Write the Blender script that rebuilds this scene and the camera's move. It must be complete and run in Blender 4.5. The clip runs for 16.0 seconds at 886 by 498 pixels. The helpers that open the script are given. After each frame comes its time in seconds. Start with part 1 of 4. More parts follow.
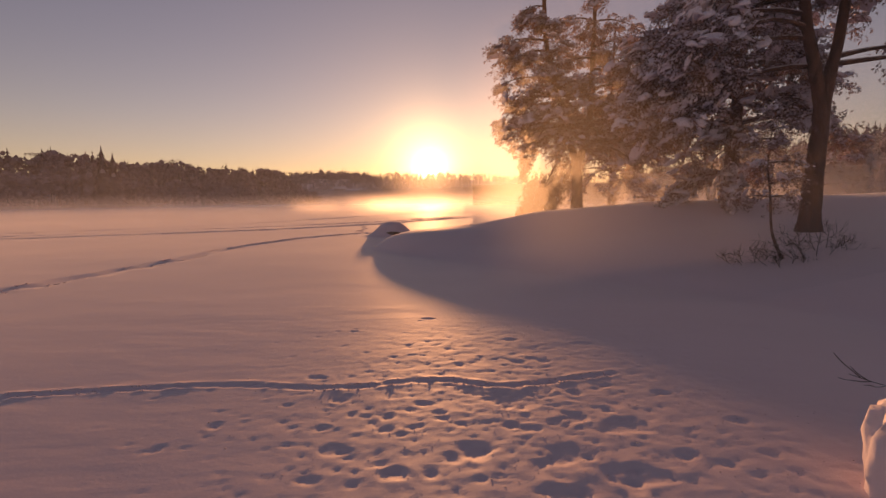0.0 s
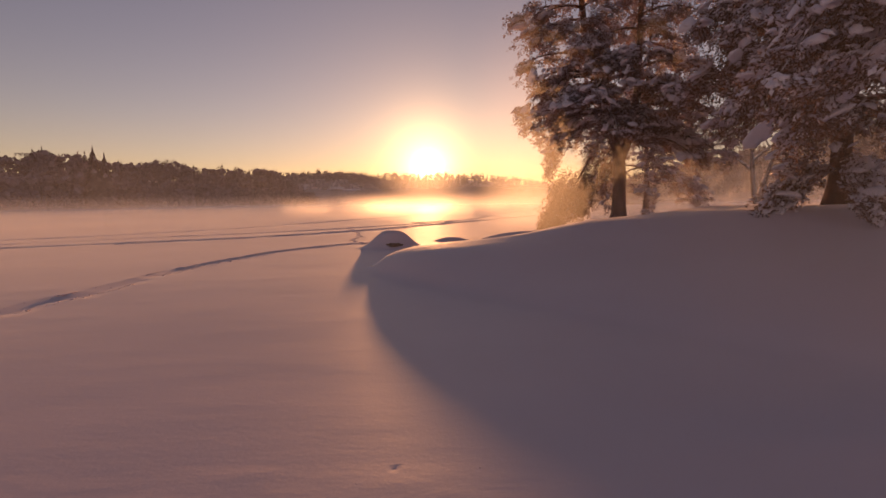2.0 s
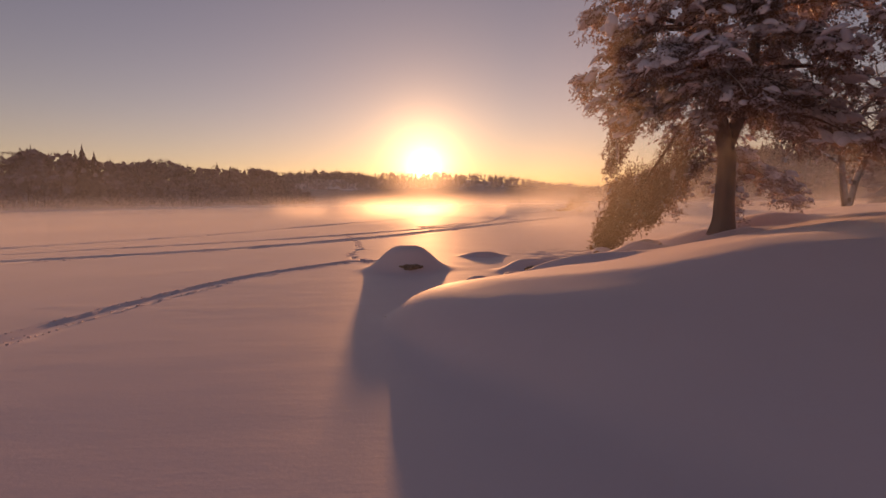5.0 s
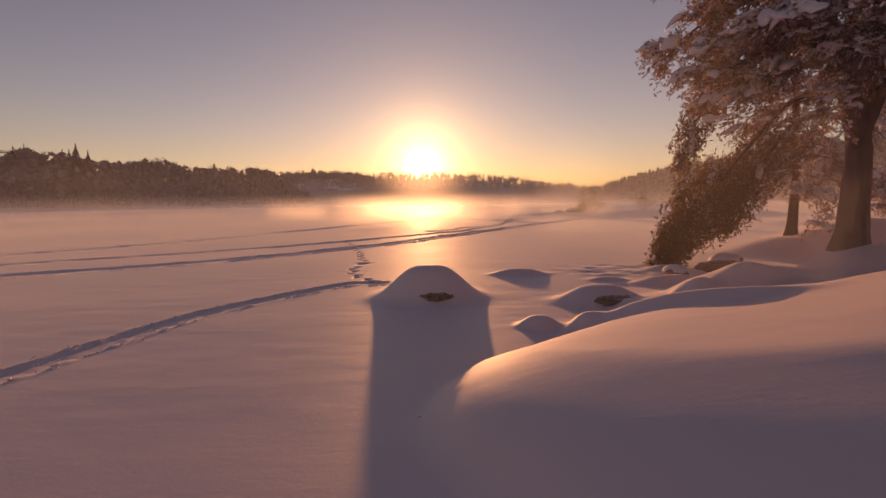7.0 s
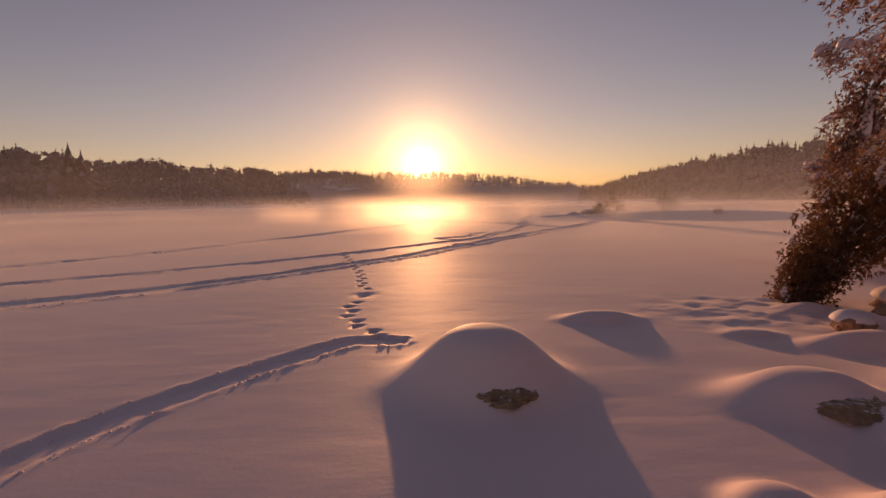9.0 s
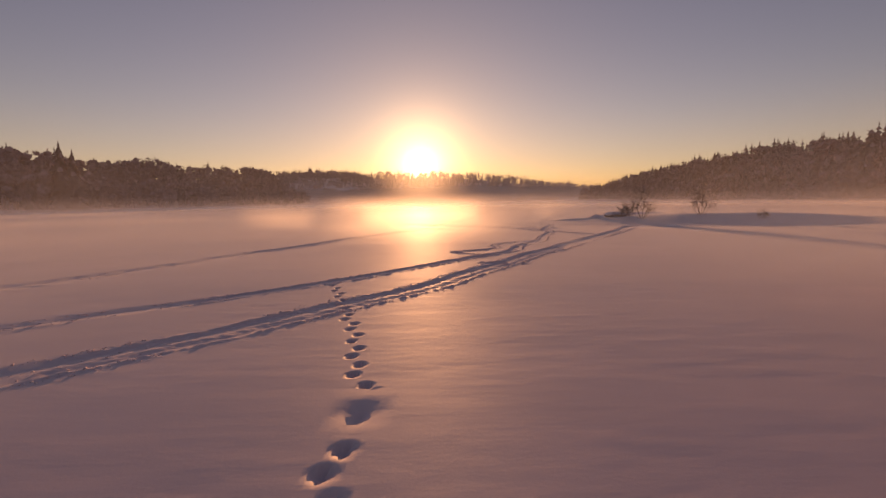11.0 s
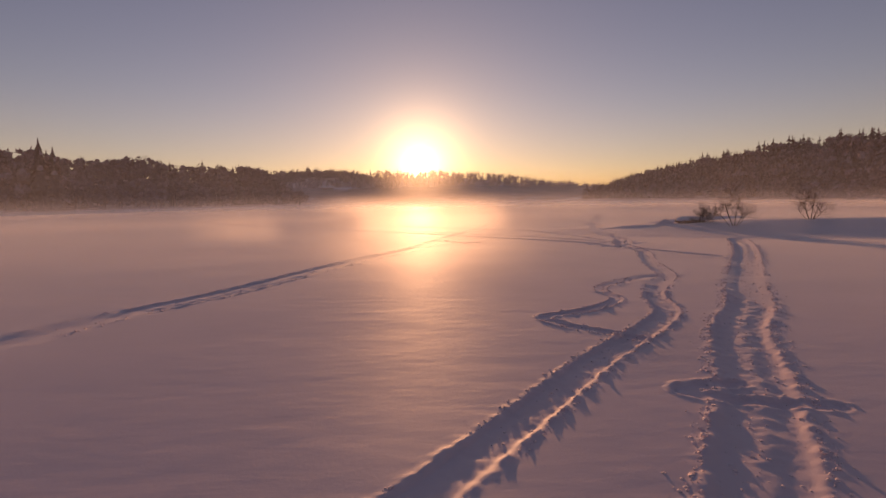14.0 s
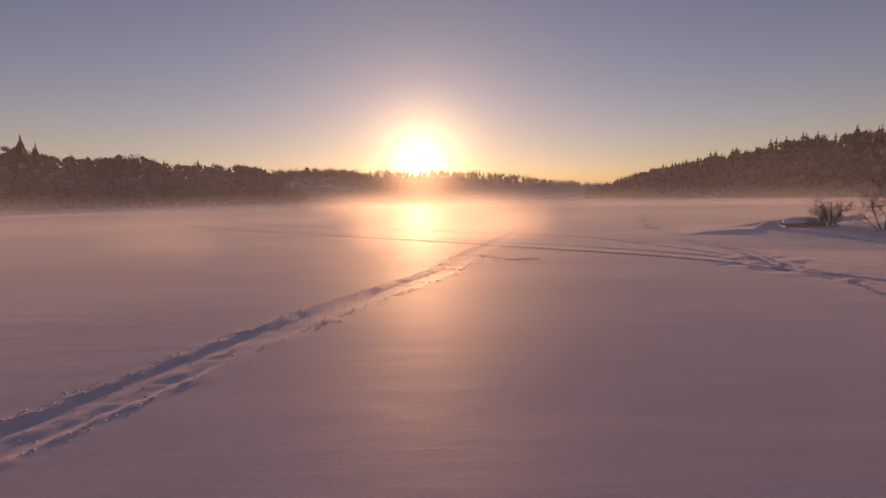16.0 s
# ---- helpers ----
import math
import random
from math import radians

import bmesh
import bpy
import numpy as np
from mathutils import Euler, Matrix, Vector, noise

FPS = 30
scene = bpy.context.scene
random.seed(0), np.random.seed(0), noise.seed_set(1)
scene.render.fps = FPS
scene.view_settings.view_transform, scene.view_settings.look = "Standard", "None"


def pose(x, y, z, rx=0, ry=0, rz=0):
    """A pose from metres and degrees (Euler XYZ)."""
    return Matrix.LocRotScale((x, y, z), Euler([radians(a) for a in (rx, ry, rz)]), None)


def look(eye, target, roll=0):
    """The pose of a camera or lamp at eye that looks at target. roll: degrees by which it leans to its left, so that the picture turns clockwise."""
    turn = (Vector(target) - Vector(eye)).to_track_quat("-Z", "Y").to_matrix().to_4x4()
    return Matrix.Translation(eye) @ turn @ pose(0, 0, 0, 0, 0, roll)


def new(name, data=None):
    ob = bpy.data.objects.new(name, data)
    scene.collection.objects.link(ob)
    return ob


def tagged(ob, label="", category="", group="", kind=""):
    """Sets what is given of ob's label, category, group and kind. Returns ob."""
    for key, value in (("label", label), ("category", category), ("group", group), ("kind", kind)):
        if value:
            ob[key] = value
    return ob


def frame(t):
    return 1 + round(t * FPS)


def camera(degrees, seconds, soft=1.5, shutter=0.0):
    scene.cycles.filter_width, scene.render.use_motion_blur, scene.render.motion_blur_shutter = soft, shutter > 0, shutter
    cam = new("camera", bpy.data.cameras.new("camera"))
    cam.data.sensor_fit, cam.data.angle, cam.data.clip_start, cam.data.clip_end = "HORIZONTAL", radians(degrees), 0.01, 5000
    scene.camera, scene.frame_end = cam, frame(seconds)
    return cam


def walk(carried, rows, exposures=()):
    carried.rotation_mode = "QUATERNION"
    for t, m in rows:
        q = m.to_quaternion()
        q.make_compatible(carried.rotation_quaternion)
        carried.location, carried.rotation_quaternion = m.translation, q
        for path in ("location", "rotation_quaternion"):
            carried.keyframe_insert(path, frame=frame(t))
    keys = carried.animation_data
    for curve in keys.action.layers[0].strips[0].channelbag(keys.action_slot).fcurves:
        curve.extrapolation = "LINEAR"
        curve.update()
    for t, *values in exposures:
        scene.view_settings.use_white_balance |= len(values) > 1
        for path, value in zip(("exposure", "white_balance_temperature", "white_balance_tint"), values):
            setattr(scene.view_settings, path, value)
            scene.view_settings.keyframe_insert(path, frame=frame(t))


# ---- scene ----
cam = camera(86.0, 16.0)

# seconds, x, y, z, tilt, lean, turn
PATH = [
    (0, 0.000, 0.000, 2.064, 84.26, 0.65, -0.02),
    (1, -0.317, 2.719, 2.183, 84.27, 0.67, -0.16),
    (2, -0.702, 5.485, 2.257, 84.29, 0.69, -0.30),
    (3, -1.128, 8.010, 2.308, 84.30, 0.71, -0.43),
    (4, -1.574, 10.268, 2.352, 84.28, 0.72, -0.54),
    (5, -2.027, 12.367, 2.402, 84.26, 0.72, -0.65),
    (6, -2.482, 14.471, 2.468, 84.24, 0.72, -0.75),
    (7, -2.939, 16.742, 2.555, 84.23, 0.67, -0.84),
    (8, -3.401, 19.315, 2.662, 84.20, 0.72, -0.92),
    (9, -3.875, 22.289, 2.786, 84.17, 0.76, -1.00),
    (10, -4.370, 25.733, 2.920, 84.16, 0.80, -1.06),
    (11, -4.895, 29.696, 3.051, 84.15, 0.83, -1.11),
    (12, -5.461, 34.216, 3.163, 84.13, 0.86, -1.16),
    (13, -6.075, 39.320, 3.236, 84.11, 0.89, -1.19),
    (14, -6.742, 45.015, 3.245, 84.09, 0.91, -1.22),
    (15, -7.465, 51.253, 3.162, 84.08, 0.93, -1.23),
    (16, -8.240, 57.868, 2.953, 84.05, 0.95, -1.24),
]
walk(cam, [(t, pose(x, y, z, a, b, c)) for t, x, y, z, a, b, c in PATH],
     exposures=[(0, 0.15, 9800, 72), (9, 0.05, 9600, 71), (16, 0.0, 8100, 68)])

# ---------------------------------------------------------------- light
SUN_EL, SUN_AZ = 4.05, -1.53          # degrees above the lake, degrees right of +y
SUN_DIR = Vector((math.sin(radians(SUN_AZ)) * math.cos(radians(SUN_EL)),
                  math.cos(radians(SUN_AZ)) * math.cos(radians(SUN_EL)), math.sin(radians(SUN_EL))))
sun = new("sun_light", bpy.data.lights.new("sun_light", "SUN"))
sun.data.energy, sun.data.angle, sun.data.color = 2.8, radians(1.2), (1.0, 0.68, 0.29)
sun.matrix_world = look(SUN_DIR * 100, (0, 0, 0))


def link(nt, a, b):
    nt.links.new(a, b)


def node(nt, kind, **values):
    n = nt.nodes.new(kind)
    for key, v in values.items():
        n.inputs[key.replace("_", " ")].default_value = v
    return n


def math_node(nt, op, a, b=None):
    n = nt.nodes.new("ShaderNodeMath")
    n.operation = op
    for i, v in enumerate((a, b)):
        if v is None:
            continue
        if isinstance(v, (int, float)):
            n.inputs[i].default_value = v
        else:
            link(nt, v, n.inputs[i])
    return n.outputs[0]


world = bpy.data.worlds.new("winter_sky")
scene.world = world
world.use_nodes = True
wt = world.node_tree
wt.nodes.clear()
sky = wt.nodes.new("ShaderNodeTexSky")
sky.sky_type = "NISHITA"
sky.sun_disc = False
sky.sun_elevation, sky.sun_rotation = radians(SUN_EL), radians(SUN_AZ)
sky.air_density, sky.dust_density, sky.ozone_density = 0.9, 0.12, 1.0
coord = wt.nodes.new("ShaderNodeTexCoord")
dot = wt.nodes.new("ShaderNodeVectorMath")
dot.operation = "DOT_PRODUCT"
link(wt, coord.outputs["Generated"], dot.inputs[0])
dot.inputs[1].default_value = SUN_DIR
away = math_node(wt, "MULTIPLY", math_node(wt, "ARCCOSINE", math_node(wt, "MINIMUM", dot.outputs["Value"], 0.999999)), 57.2958)


def ring(strength, width, colour):
    """A share of the sun's halo in the frosty air, with lens bloom added: it falls by e over width degrees."""
    bell = math_node(wt, "EXPONENT", math_node(wt, "MULTIPLY", away, -1.0 / width))
    b = wt.nodes.new("ShaderNodeBackground")
    b.inputs[0].default_value = (*colour, 1)
    link(wt, math_node(wt, "MULTIPLY", bell, strength), b.inputs[1])
    return b.outputs[0]


back = wt.nodes.new("ShaderNodeBackground")
back.inputs[1].default_value = 0.092
cool = wt.nodes.new("ShaderNodeVectorMath")
cool.operation = "MULTIPLY"
cool.inputs[1].default_value = (0.80, 1.02, 1.14)
pale = node(wt, "ShaderNodeHueSaturation", Saturation=1.0)
link(wt, sky.outputs[0], pale.inputs["Color"])
link(wt, pale.outputs[0], cool.inputs[0])
link(wt, cool.outputs[0], back.inputs[0])
total = back.outputs[0]
for part_ in (ring(10.0, 0.62, (1.0, 0.97, 0.55)), ring(1.4, 2.8, (1.0, 1.0, 0.42)), ring(0.11, 12.0, (0.95, 1.0, 0.55))):
    add = wt.nodes.new("ShaderNodeAddShader")
    link(wt, total, add.inputs[0])
    link(wt, part_, add.inputs[1])
    total = add.outputs[0]
link(wt, total, wt.nodes.new("ShaderNodeOutputWorld").inputs[0])


# ---------------------------------------------------------------- materials
def material(name):
    m = bpy.data.materials.new(name)
    m.use_nodes = True
    nt = m.node_tree
    nt.nodes.clear()
    out = nt.nodes.new("ShaderNodeOutputMaterial")
    return m, nt, out


def noise_tex(nt, scale, detail=4.0, rough=0.55, stretch=(1, 1, 1), kind="Object"):
    tc = nt.nodes.new("ShaderNodeTexCoord")
    mp = nt.nodes.new("ShaderNodeMapping")
    mp.inputs["Scale"].default_value = stretch
    link(nt, tc.outputs[kind], mp.inputs[0])
    n = node(nt, "ShaderNodeTexNoise", Scale=scale, Detail=detail, Roughness=rough)
    link(nt, mp.outputs[0], n.inputs["Vector"])
    return n.outputs["Fac"]


def ramp(nt, fac, stops):
    r = nt.nodes.new("ShaderNodeValToRGB")
    r.color_ramp.elements[0].position, r.color_ramp.elements[0].color = stops[0][0], (*stops[0][1], 1)
    r.color_ramp.elements[1].position, r.color_ramp.elements[1].color = stops[-1][0], (*stops[-1][1], 1)
    for p, c in stops[1:-1]:
        r.color_ramp.elements.new(p).color = (*c, 1)
    link(nt, fac, r.inputs[0])
    return r.outputs[0]


def bump(nt, height, strength, distance):
    b = node(nt, "ShaderNodeBump", Strength=strength, Distance=distance)
    link(nt, height, b.inputs["Height"])
    return b.outputs[0]


def mixed(nt, fac, a, b):
    m = nt.nodes.new("ShaderNodeMix")
    m.data_type = "RGBA"
    link(nt, fac, m.inputs[0])
    link(nt, a, m.inputs["A"])
    link(nt, b, m.inputs["B"])
    return m.outputs["Result"]


def rgb(nt, c):
    n = nt.nodes.new("ShaderNodeRGB")
    n.outputs[0].default_value = (*c, 1)
    return n.outputs[0]


def upward(nt, low, high):
    """How far a face looks up, from 0 at low to 1 at high."""
    g = nt.nodes.new("ShaderNodeNewGeometry")
    s = nt.nodes.new("ShaderNodeSeparateXYZ")
    link(nt, g.outputs["Normal"], s.inputs[0])
    r = node(nt, "ShaderNodeMapRange")
    r.inputs["From Min"].default_value, r.inputs["From Max"].default_value = low, high
    link(nt, s.outputs[2], r.inputs["Value"])
    return r.outputs[0]


def snow_material(name, light_tint, grain, rough, sheen):
    m, nt, out = material(name)
    p = node(nt, "ShaderNodeBsdfPrincipled", Roughness=rough)
    p.inputs["Specular IOR Level"].default_value = 0.6
    p.inputs["Sheen Weight"].default_value, p.inputs["Sheen Roughness"].default_value = sheen, 0.32
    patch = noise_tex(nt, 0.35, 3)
    col = ramp(nt, patch, [(0.3, tuple(c * 0.95 for c in light_tint)), (0.7, light_tint)])
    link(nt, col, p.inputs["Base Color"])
    fine = noise_tex(nt, grain, 5, 0.7)
    wind = noise_tex(nt, 1.5, 5, 0.6, (0.5, 1.8, 1))
    drift = node(nt, "ShaderNodeBump", Strength=0.5, Distance=0.010)
    link(nt, wind, drift.inputs["Height"])
    link(nt, bump(nt, fine, 0.22, 0.010), drift.inputs["Normal"])
    link(nt, drift.outputs[0], p.inputs["Normal"])
    link(nt, p.outputs[0], out.inputs[0])
    return m


# The pink-violet of low light and shade is put into the snow's base colours.
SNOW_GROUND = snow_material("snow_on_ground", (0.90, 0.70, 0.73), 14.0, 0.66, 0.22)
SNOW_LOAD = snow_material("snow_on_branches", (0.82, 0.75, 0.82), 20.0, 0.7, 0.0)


def bark_material(name, dark, light, snow_low, snow_high):
    m, nt, out = material(name)
    p = node(nt, "ShaderNodeBsdfPrincipled", Roughness=0.9)
    plates = noise_tex(nt, 7.0, 5, 0.65, (1, 1, 0.22))
    col = ramp(nt, plates, [(0.35, dark), (0.65, light)])
    snow = rgb(nt, (0.82, 0.82, 0.85))
    mask = math_node(nt, "MULTIPLY", upward(nt, snow_low, snow_high), ramp(nt, noise_tex(nt, 3.0, 3), [(0.35, (0, 0, 0)), (0.5, (1, 1, 1))]))
    link(nt, mixed(nt, mask, col, snow), p.inputs["Base Color"])
    link(nt, bump(nt, plates, 0.9, 0.05), p.inputs["Normal"])
    link(nt, p.outputs[0], out.inputs[0])
    return m


# Reddish pine bark, its colours lifted to stand in for the glare veil.
BARK_PINE = bark_material("pine_bark", (0.075, 0.037, 0.025), (0.20, 0.092, 0.058), 0.35, 0.55)
BARK_GREY = bark_material("grey_bark", (0.08, 0.06, 0.05), (0.2, 0.15, 0.13), 0.2, 0.6)
BARK_SNOWY = bark_material("snowy_grey_bark", (0.09, 0.065, 0.055), (0.2, 0.15, 0.13), -0.1, 0.35)
TWIG = bark_material("bare_twig", (0.07, 0.04, 0.03), (0.16, 0.09, 0.06), 0.5, 0.9)
# Dark stone painted lighter brown, as the glare veil makes it look.
ROCK = bark_material("glare_lit_granite", (0.26, 0.145, 0.09), (0.46, 0.28, 0.18), 0.985, 1.0)


def leaf_material(name, dark, light, frost, frost_low, frost_high, through_share):
    m, nt, out = material(name)
    geo = nt.nodes.new("ShaderNodeNewGeometry")
    col = ramp(nt, geo.outputs["Random Per Island"], [(0.0, dark), (0.66, light), (0.84, tuple(0.5 * (a + b) for a, b in zip(light, frost))), (1.0, frost)])
    col = mixed(nt, math_node(nt, "MULTIPLY", upward(nt, frost_low, frost_high), 0.85), col, rgb(nt, frost))
    d = node(nt, "ShaderNodeBsdfDiffuse")
    t = node(nt, "ShaderNodeBsdfTranslucent")
    link(nt, col, d.inputs[0])
    link(nt, col, t.inputs[0])
    mix = nt.nodes.new("ShaderNodeMixShader")
    mix.inputs[0].default_value = through_share
    link(nt, d.outputs[0], mix.inputs[1])
    link(nt, t.outputs[0], mix.inputs[2])
    link(nt, mix.outputs[0], out.inputs[0])
    return m


# Both needle colours are reddened and brightened to carry the warm glare veil.
NEEDLES = leaf_material("pine_needles", (0.15, 0.08, 0.053), (0.33, 0.165, 0.105), (0.64, 0.53, 0.54), 0.45, 0.95, 0.45)
NEEDLES_BARE = leaf_material("dark_needles", (0.14, 0.074, 0.045), (0.27, 0.14, 0.082), (0.3, 0.18, 0.12), 0.8, 1.0, 0.45)
# Real frost, plus mauve haze light put into the far trees' base colours.
WOODS = leaf_material("hazed_frosty_twigs", (0.21, 0.15, 0.17), (0.30, 0.22, 0.25), (0.40, 0.32, 0.36), 0.8, 1.0, 0.15)
SPRUCE = leaf_material("spruce_boughs", (0.075, 0.052, 0.055), (0.13, 0.09, 0.095), (0.46, 0.38, 0.43), 0.6, 0.98, 0.10)


def mist_material(name, density, low, high, size, forward=0.4, fade=None, bend=1.38):
    """Thin ground mist, also for the added glare sheets: dense at the snow, gone at the given height; it scatters the
    sun forward. fade: x where it begins and is full.
    """
    m, nt, out = material(name)
    g = nt.nodes.new("ShaderNodeNewGeometry")
    s = nt.nodes.new("ShaderNodeSeparateXYZ")
    link(nt, g.outputs["Position"], s.inputs[0])

    def slope(value, a, b, va, vb):
        r = node(nt, "ShaderNodeMapRange")
        r.interpolation_type = "SMOOTHSTEP"
        for key, v in (("From Min", a), ("From Max", b), ("To Min", va), ("To Max", vb)):
            r.inputs[key].default_value = v
        link(nt, value, r.inputs["Value"])
        return r.outputs[0]

    wisps = noise_tex(nt, size, 4, 0.5, (0.25, 0.25, 1.0))
    lift = math_node(nt, "MULTIPLY", math_node(nt, "SUBTRACT", wisps, 0.5), (high - low) * 0.25)
    fac = math_node(nt, "MULTIPLY", slope(math_node(nt, "ADD", s.outputs[2], lift), low, high, 1.0, 0.0), density)
    fac = math_node(nt, "MULTIPLY", fac, slope(s.outputs[2], -0.1, 0.45 * high if high < 5 else 1.5, 0.1, 1.0))
    if fade:
        fac = math_node(nt, "MULTIPLY", fac, slope(s.outputs[0], fade[0], fade[1], 0.0, 1.0))
        fac = math_node(nt, "MULTIPLY", fac, slope(s.outputs[0], fade[2], fade[3], 1.0, 0.0))
    clear = nt.nodes.new("ShaderNodeBsdfTransparent")
    t = node(nt, "ShaderNodeBsdfTranslucent")
    t.inputs[0].default_value = (0.9, 0.9, 0.92, 1)
    d = node(nt, "ShaderNodeBsdfDiffuse")
    d.inputs[0].default_value = (0.9, 0.9, 0.92, 1)
    f = node(nt, "ShaderNodeBsdfRefraction", Roughness=0.8, IOR=bend)
    a = nt.nodes.new("ShaderNodeMixShader")
    a.inputs[0].default_value = 0.5
    link(nt, t.outputs[0], a.inputs[1])
    link(nt, d.outputs[0], a.inputs[2])
    b = nt.nodes.new("ShaderNodeMixShader")
    b.inputs[0].default_value = forward
    link(nt, a.outputs[0], b.inputs[1])
    link(nt, f.outputs[0], b.inputs[2])
    c = nt.nodes.new("ShaderNodeMixShader")
    link(nt, fac, c.inputs[0])
    link(nt, clear.outputs[0], c.inputs[1])
    link(nt, b.outputs[0], c.inputs[2])
    link(nt, c.outputs[0], out.inputs[0])
    return m


# ---------------------------------------------------------------- shared shape helpers
rng = np.random.default_rng(7)


def lattice(ix, iy, seed):
    h = (ix * 374761393 + iy * 668265263 + seed * 974711) & 0xFFFFFFFF
    h = ((h ^ (h >> 13)) * 1274126177) & 0xFFFFFFFF
    return ((h ^ (h >> 16)) & 0xFFFF) / 65535.0


def vnoise(x, y, seed=0):
    """Smooth noise from 0 to 1, one bump a unit."""
    fx, fy = np.floor(x), np.floor(y)
    ix, iy = fx.astype(np.int64), fy.astype(np.int64)
    u, v = x - fx, y - fy
    u, v = u * u * (3 - 2 * u), v * v * (3 - 2 * v)
    a, b = lattice(ix, iy, seed), lattice(ix + 1, iy, seed)
    c, d = lattice(ix, iy + 1, seed), lattice(ix + 1, iy + 1, seed)
    return (a * (1 - u) + b * u) * (1 - v) + (c * (1 - u) + d * u) * v


def fbm(x, y, seed=0, octaves=4):
    total_, amp, norm = 0.0, 1.0, 0.0
    for o in range(octaves):
        total_ = total_ + amp * vnoise(x * 2**o, y * 2**o, seed + o * 17)
        norm += amp
        amp *= 0.5
    return total_ / norm


def smooth(a, b, x):
    t = np.clip((x - a) / (b - a), 0, 1)
    return t * t * (3 - 2 * t)


def mesh_of(name, verts, faces, mat, shade=True):
    """A mesh from arrays: verts (n, 3), faces (m, 3) or (m, 4)."""
    me = bpy.data.meshes.new(name)
    verts, faces = np.asarray(verts, np.float32), np.asarray(faces, np.int32)
    k = faces.shape[1]
    me.vertices.add(len(verts))
    me.vertices.foreach_set("co", verts.ravel())
    me.loops.add(faces.size)
    me.loops.foreach_set("vertex_index", faces.ravel())
    me.polygons.add(len(faces))
    me.polygons.foreach_set("loop_start", np.arange(0, faces.size, k, dtype=np.int32))
    me.polygons.foreach_set("loop_total", np.full(len(faces), k, np.int32))
    me.polygons.foreach_set("use_smooth", np.full(len(faces), shade))
    me.update(calc_edges=True)
    me.materials.append(mat)
    return me


def part(name, me, parent=None, label=""):
    ob = new(name, me)
    if parent is not None:
        ob.parent = parent
    return tagged(ob, label)


class Heap:
    """Gathers pieces of triangles into one mesh."""

    def __init__(self):
        self.v, self.f, self.n = [], [], 0

    def put(self, verts, tris):
        self.v.append(verts)
        self.f.append(tris + self.n)
        self.n += len(verts)

    def mesh(self, name, mat, shade=True):
        return mesh_of(name, np.concatenate(self.v), np.concatenate(self.f), mat, shade)


def spline(points, steps):
    """A smooth line through points, as an array."""
    p = np.array(points, float)
    p = np.vstack([2 * p[0] - p[1], p, 2 * p[-1] - p[-2]])
    out = []
    for i in range(1, len(p) - 2):
        t = np.linspace(0, 1, steps, endpoint=False)[:, None]
        a, b, c, d = p[i - 1], p[i], p[i + 1], p[i + 2]
        out.append(0.5 * (2 * b + (c - a) * t + (2 * a - 5 * b + 4 * c - d) * t**2 + (3 * b - a - 3 * c + d) * t**3))
    out.append(p[-2][None])
    return np.concatenate(out)


def tube(points, radii, sides=8, rough=0.0):
    """Verts and triangles of a tapered tube along points."""
    pts, radii = np.asarray(points, float), np.asarray(radii, float)
    way = np.gradient(pts, axis=0)
    way /= np.linalg.norm(way, axis=1)[:, None] + 1e-9
    ref = np.where(np.abs(way[:, 2:3]) > 0.9, [[1.0, 0, 0]], [[0, 0, 1.0]])
    a = np.cross(way, ref)
    a /= np.linalg.norm(a, axis=1)[:, None] + 1e-9
    b = np.cross(way, a)
    ang = np.linspace(0, 2 * np.pi, sides, endpoint=False)
    r = radii[:, None] * (1 + rough * (rng.random((len(pts), sides)) - 0.5))
    v = pts[:, None] + r[..., None] * (np.cos(ang)[None, :, None] * a[:, None] + np.sin(ang)[None, :, None] * b[:, None])
    k, n = len(pts), sides
    i, j = np.meshgrid(np.arange(k - 1), np.arange(n), indexing="ij")
    q = np.stack([i * n + j, i * n + (j + 1) % n, (i + 1) * n + (j + 1) % n, (i + 1) * n + j], -1).reshape(-1, 4)
    tris = np.concatenate([q[:, [0, 2, 1]], q[:, [0, 3, 2]]])
    v = v.reshape(-1, 3)
    tip = np.arange(n)
    cap = np.stack([np.full(n, len(v)), (k - 1) * n + tip, (k - 1) * n + (tip + 1) % n], 1)
    return np.vstack([v, pts[-1:]]), np.vstack([tris, cap])


def ball(level):
    bm = bmesh.new()
    bmesh.ops.create_icosphere(bm, subdivisions=level, radius=1)
    v = np.array([x.co[:] for x in bm.verts])
    f = np.array([[x.index for x in y.verts] for y in bm.faces])
    bm.free()
    return v, f


BALL0, BALL2, BALL3 = ball(1), ball(2), ball(3)

# ---------------------------------------------------------------- ground: frozen lake, bank, island, far hills
TOE = [(60, -60), (14, -12), (8.5, 3.5), (5.0, 10.5), (-0.6, 16.6), (-2.5, 19.4), (-3.3, 21.6), (-2.95, 23.3), (-1.8, 24.35), (0.5, 26.2), (3.0, 28.2),
       (6.2, 30.4), (9.8, 32.6), (12.6, 37.0), (15.5, 43), (21, 50), (32, 58), (60, 70), (110, 78), (200, 60), (200, -60)]
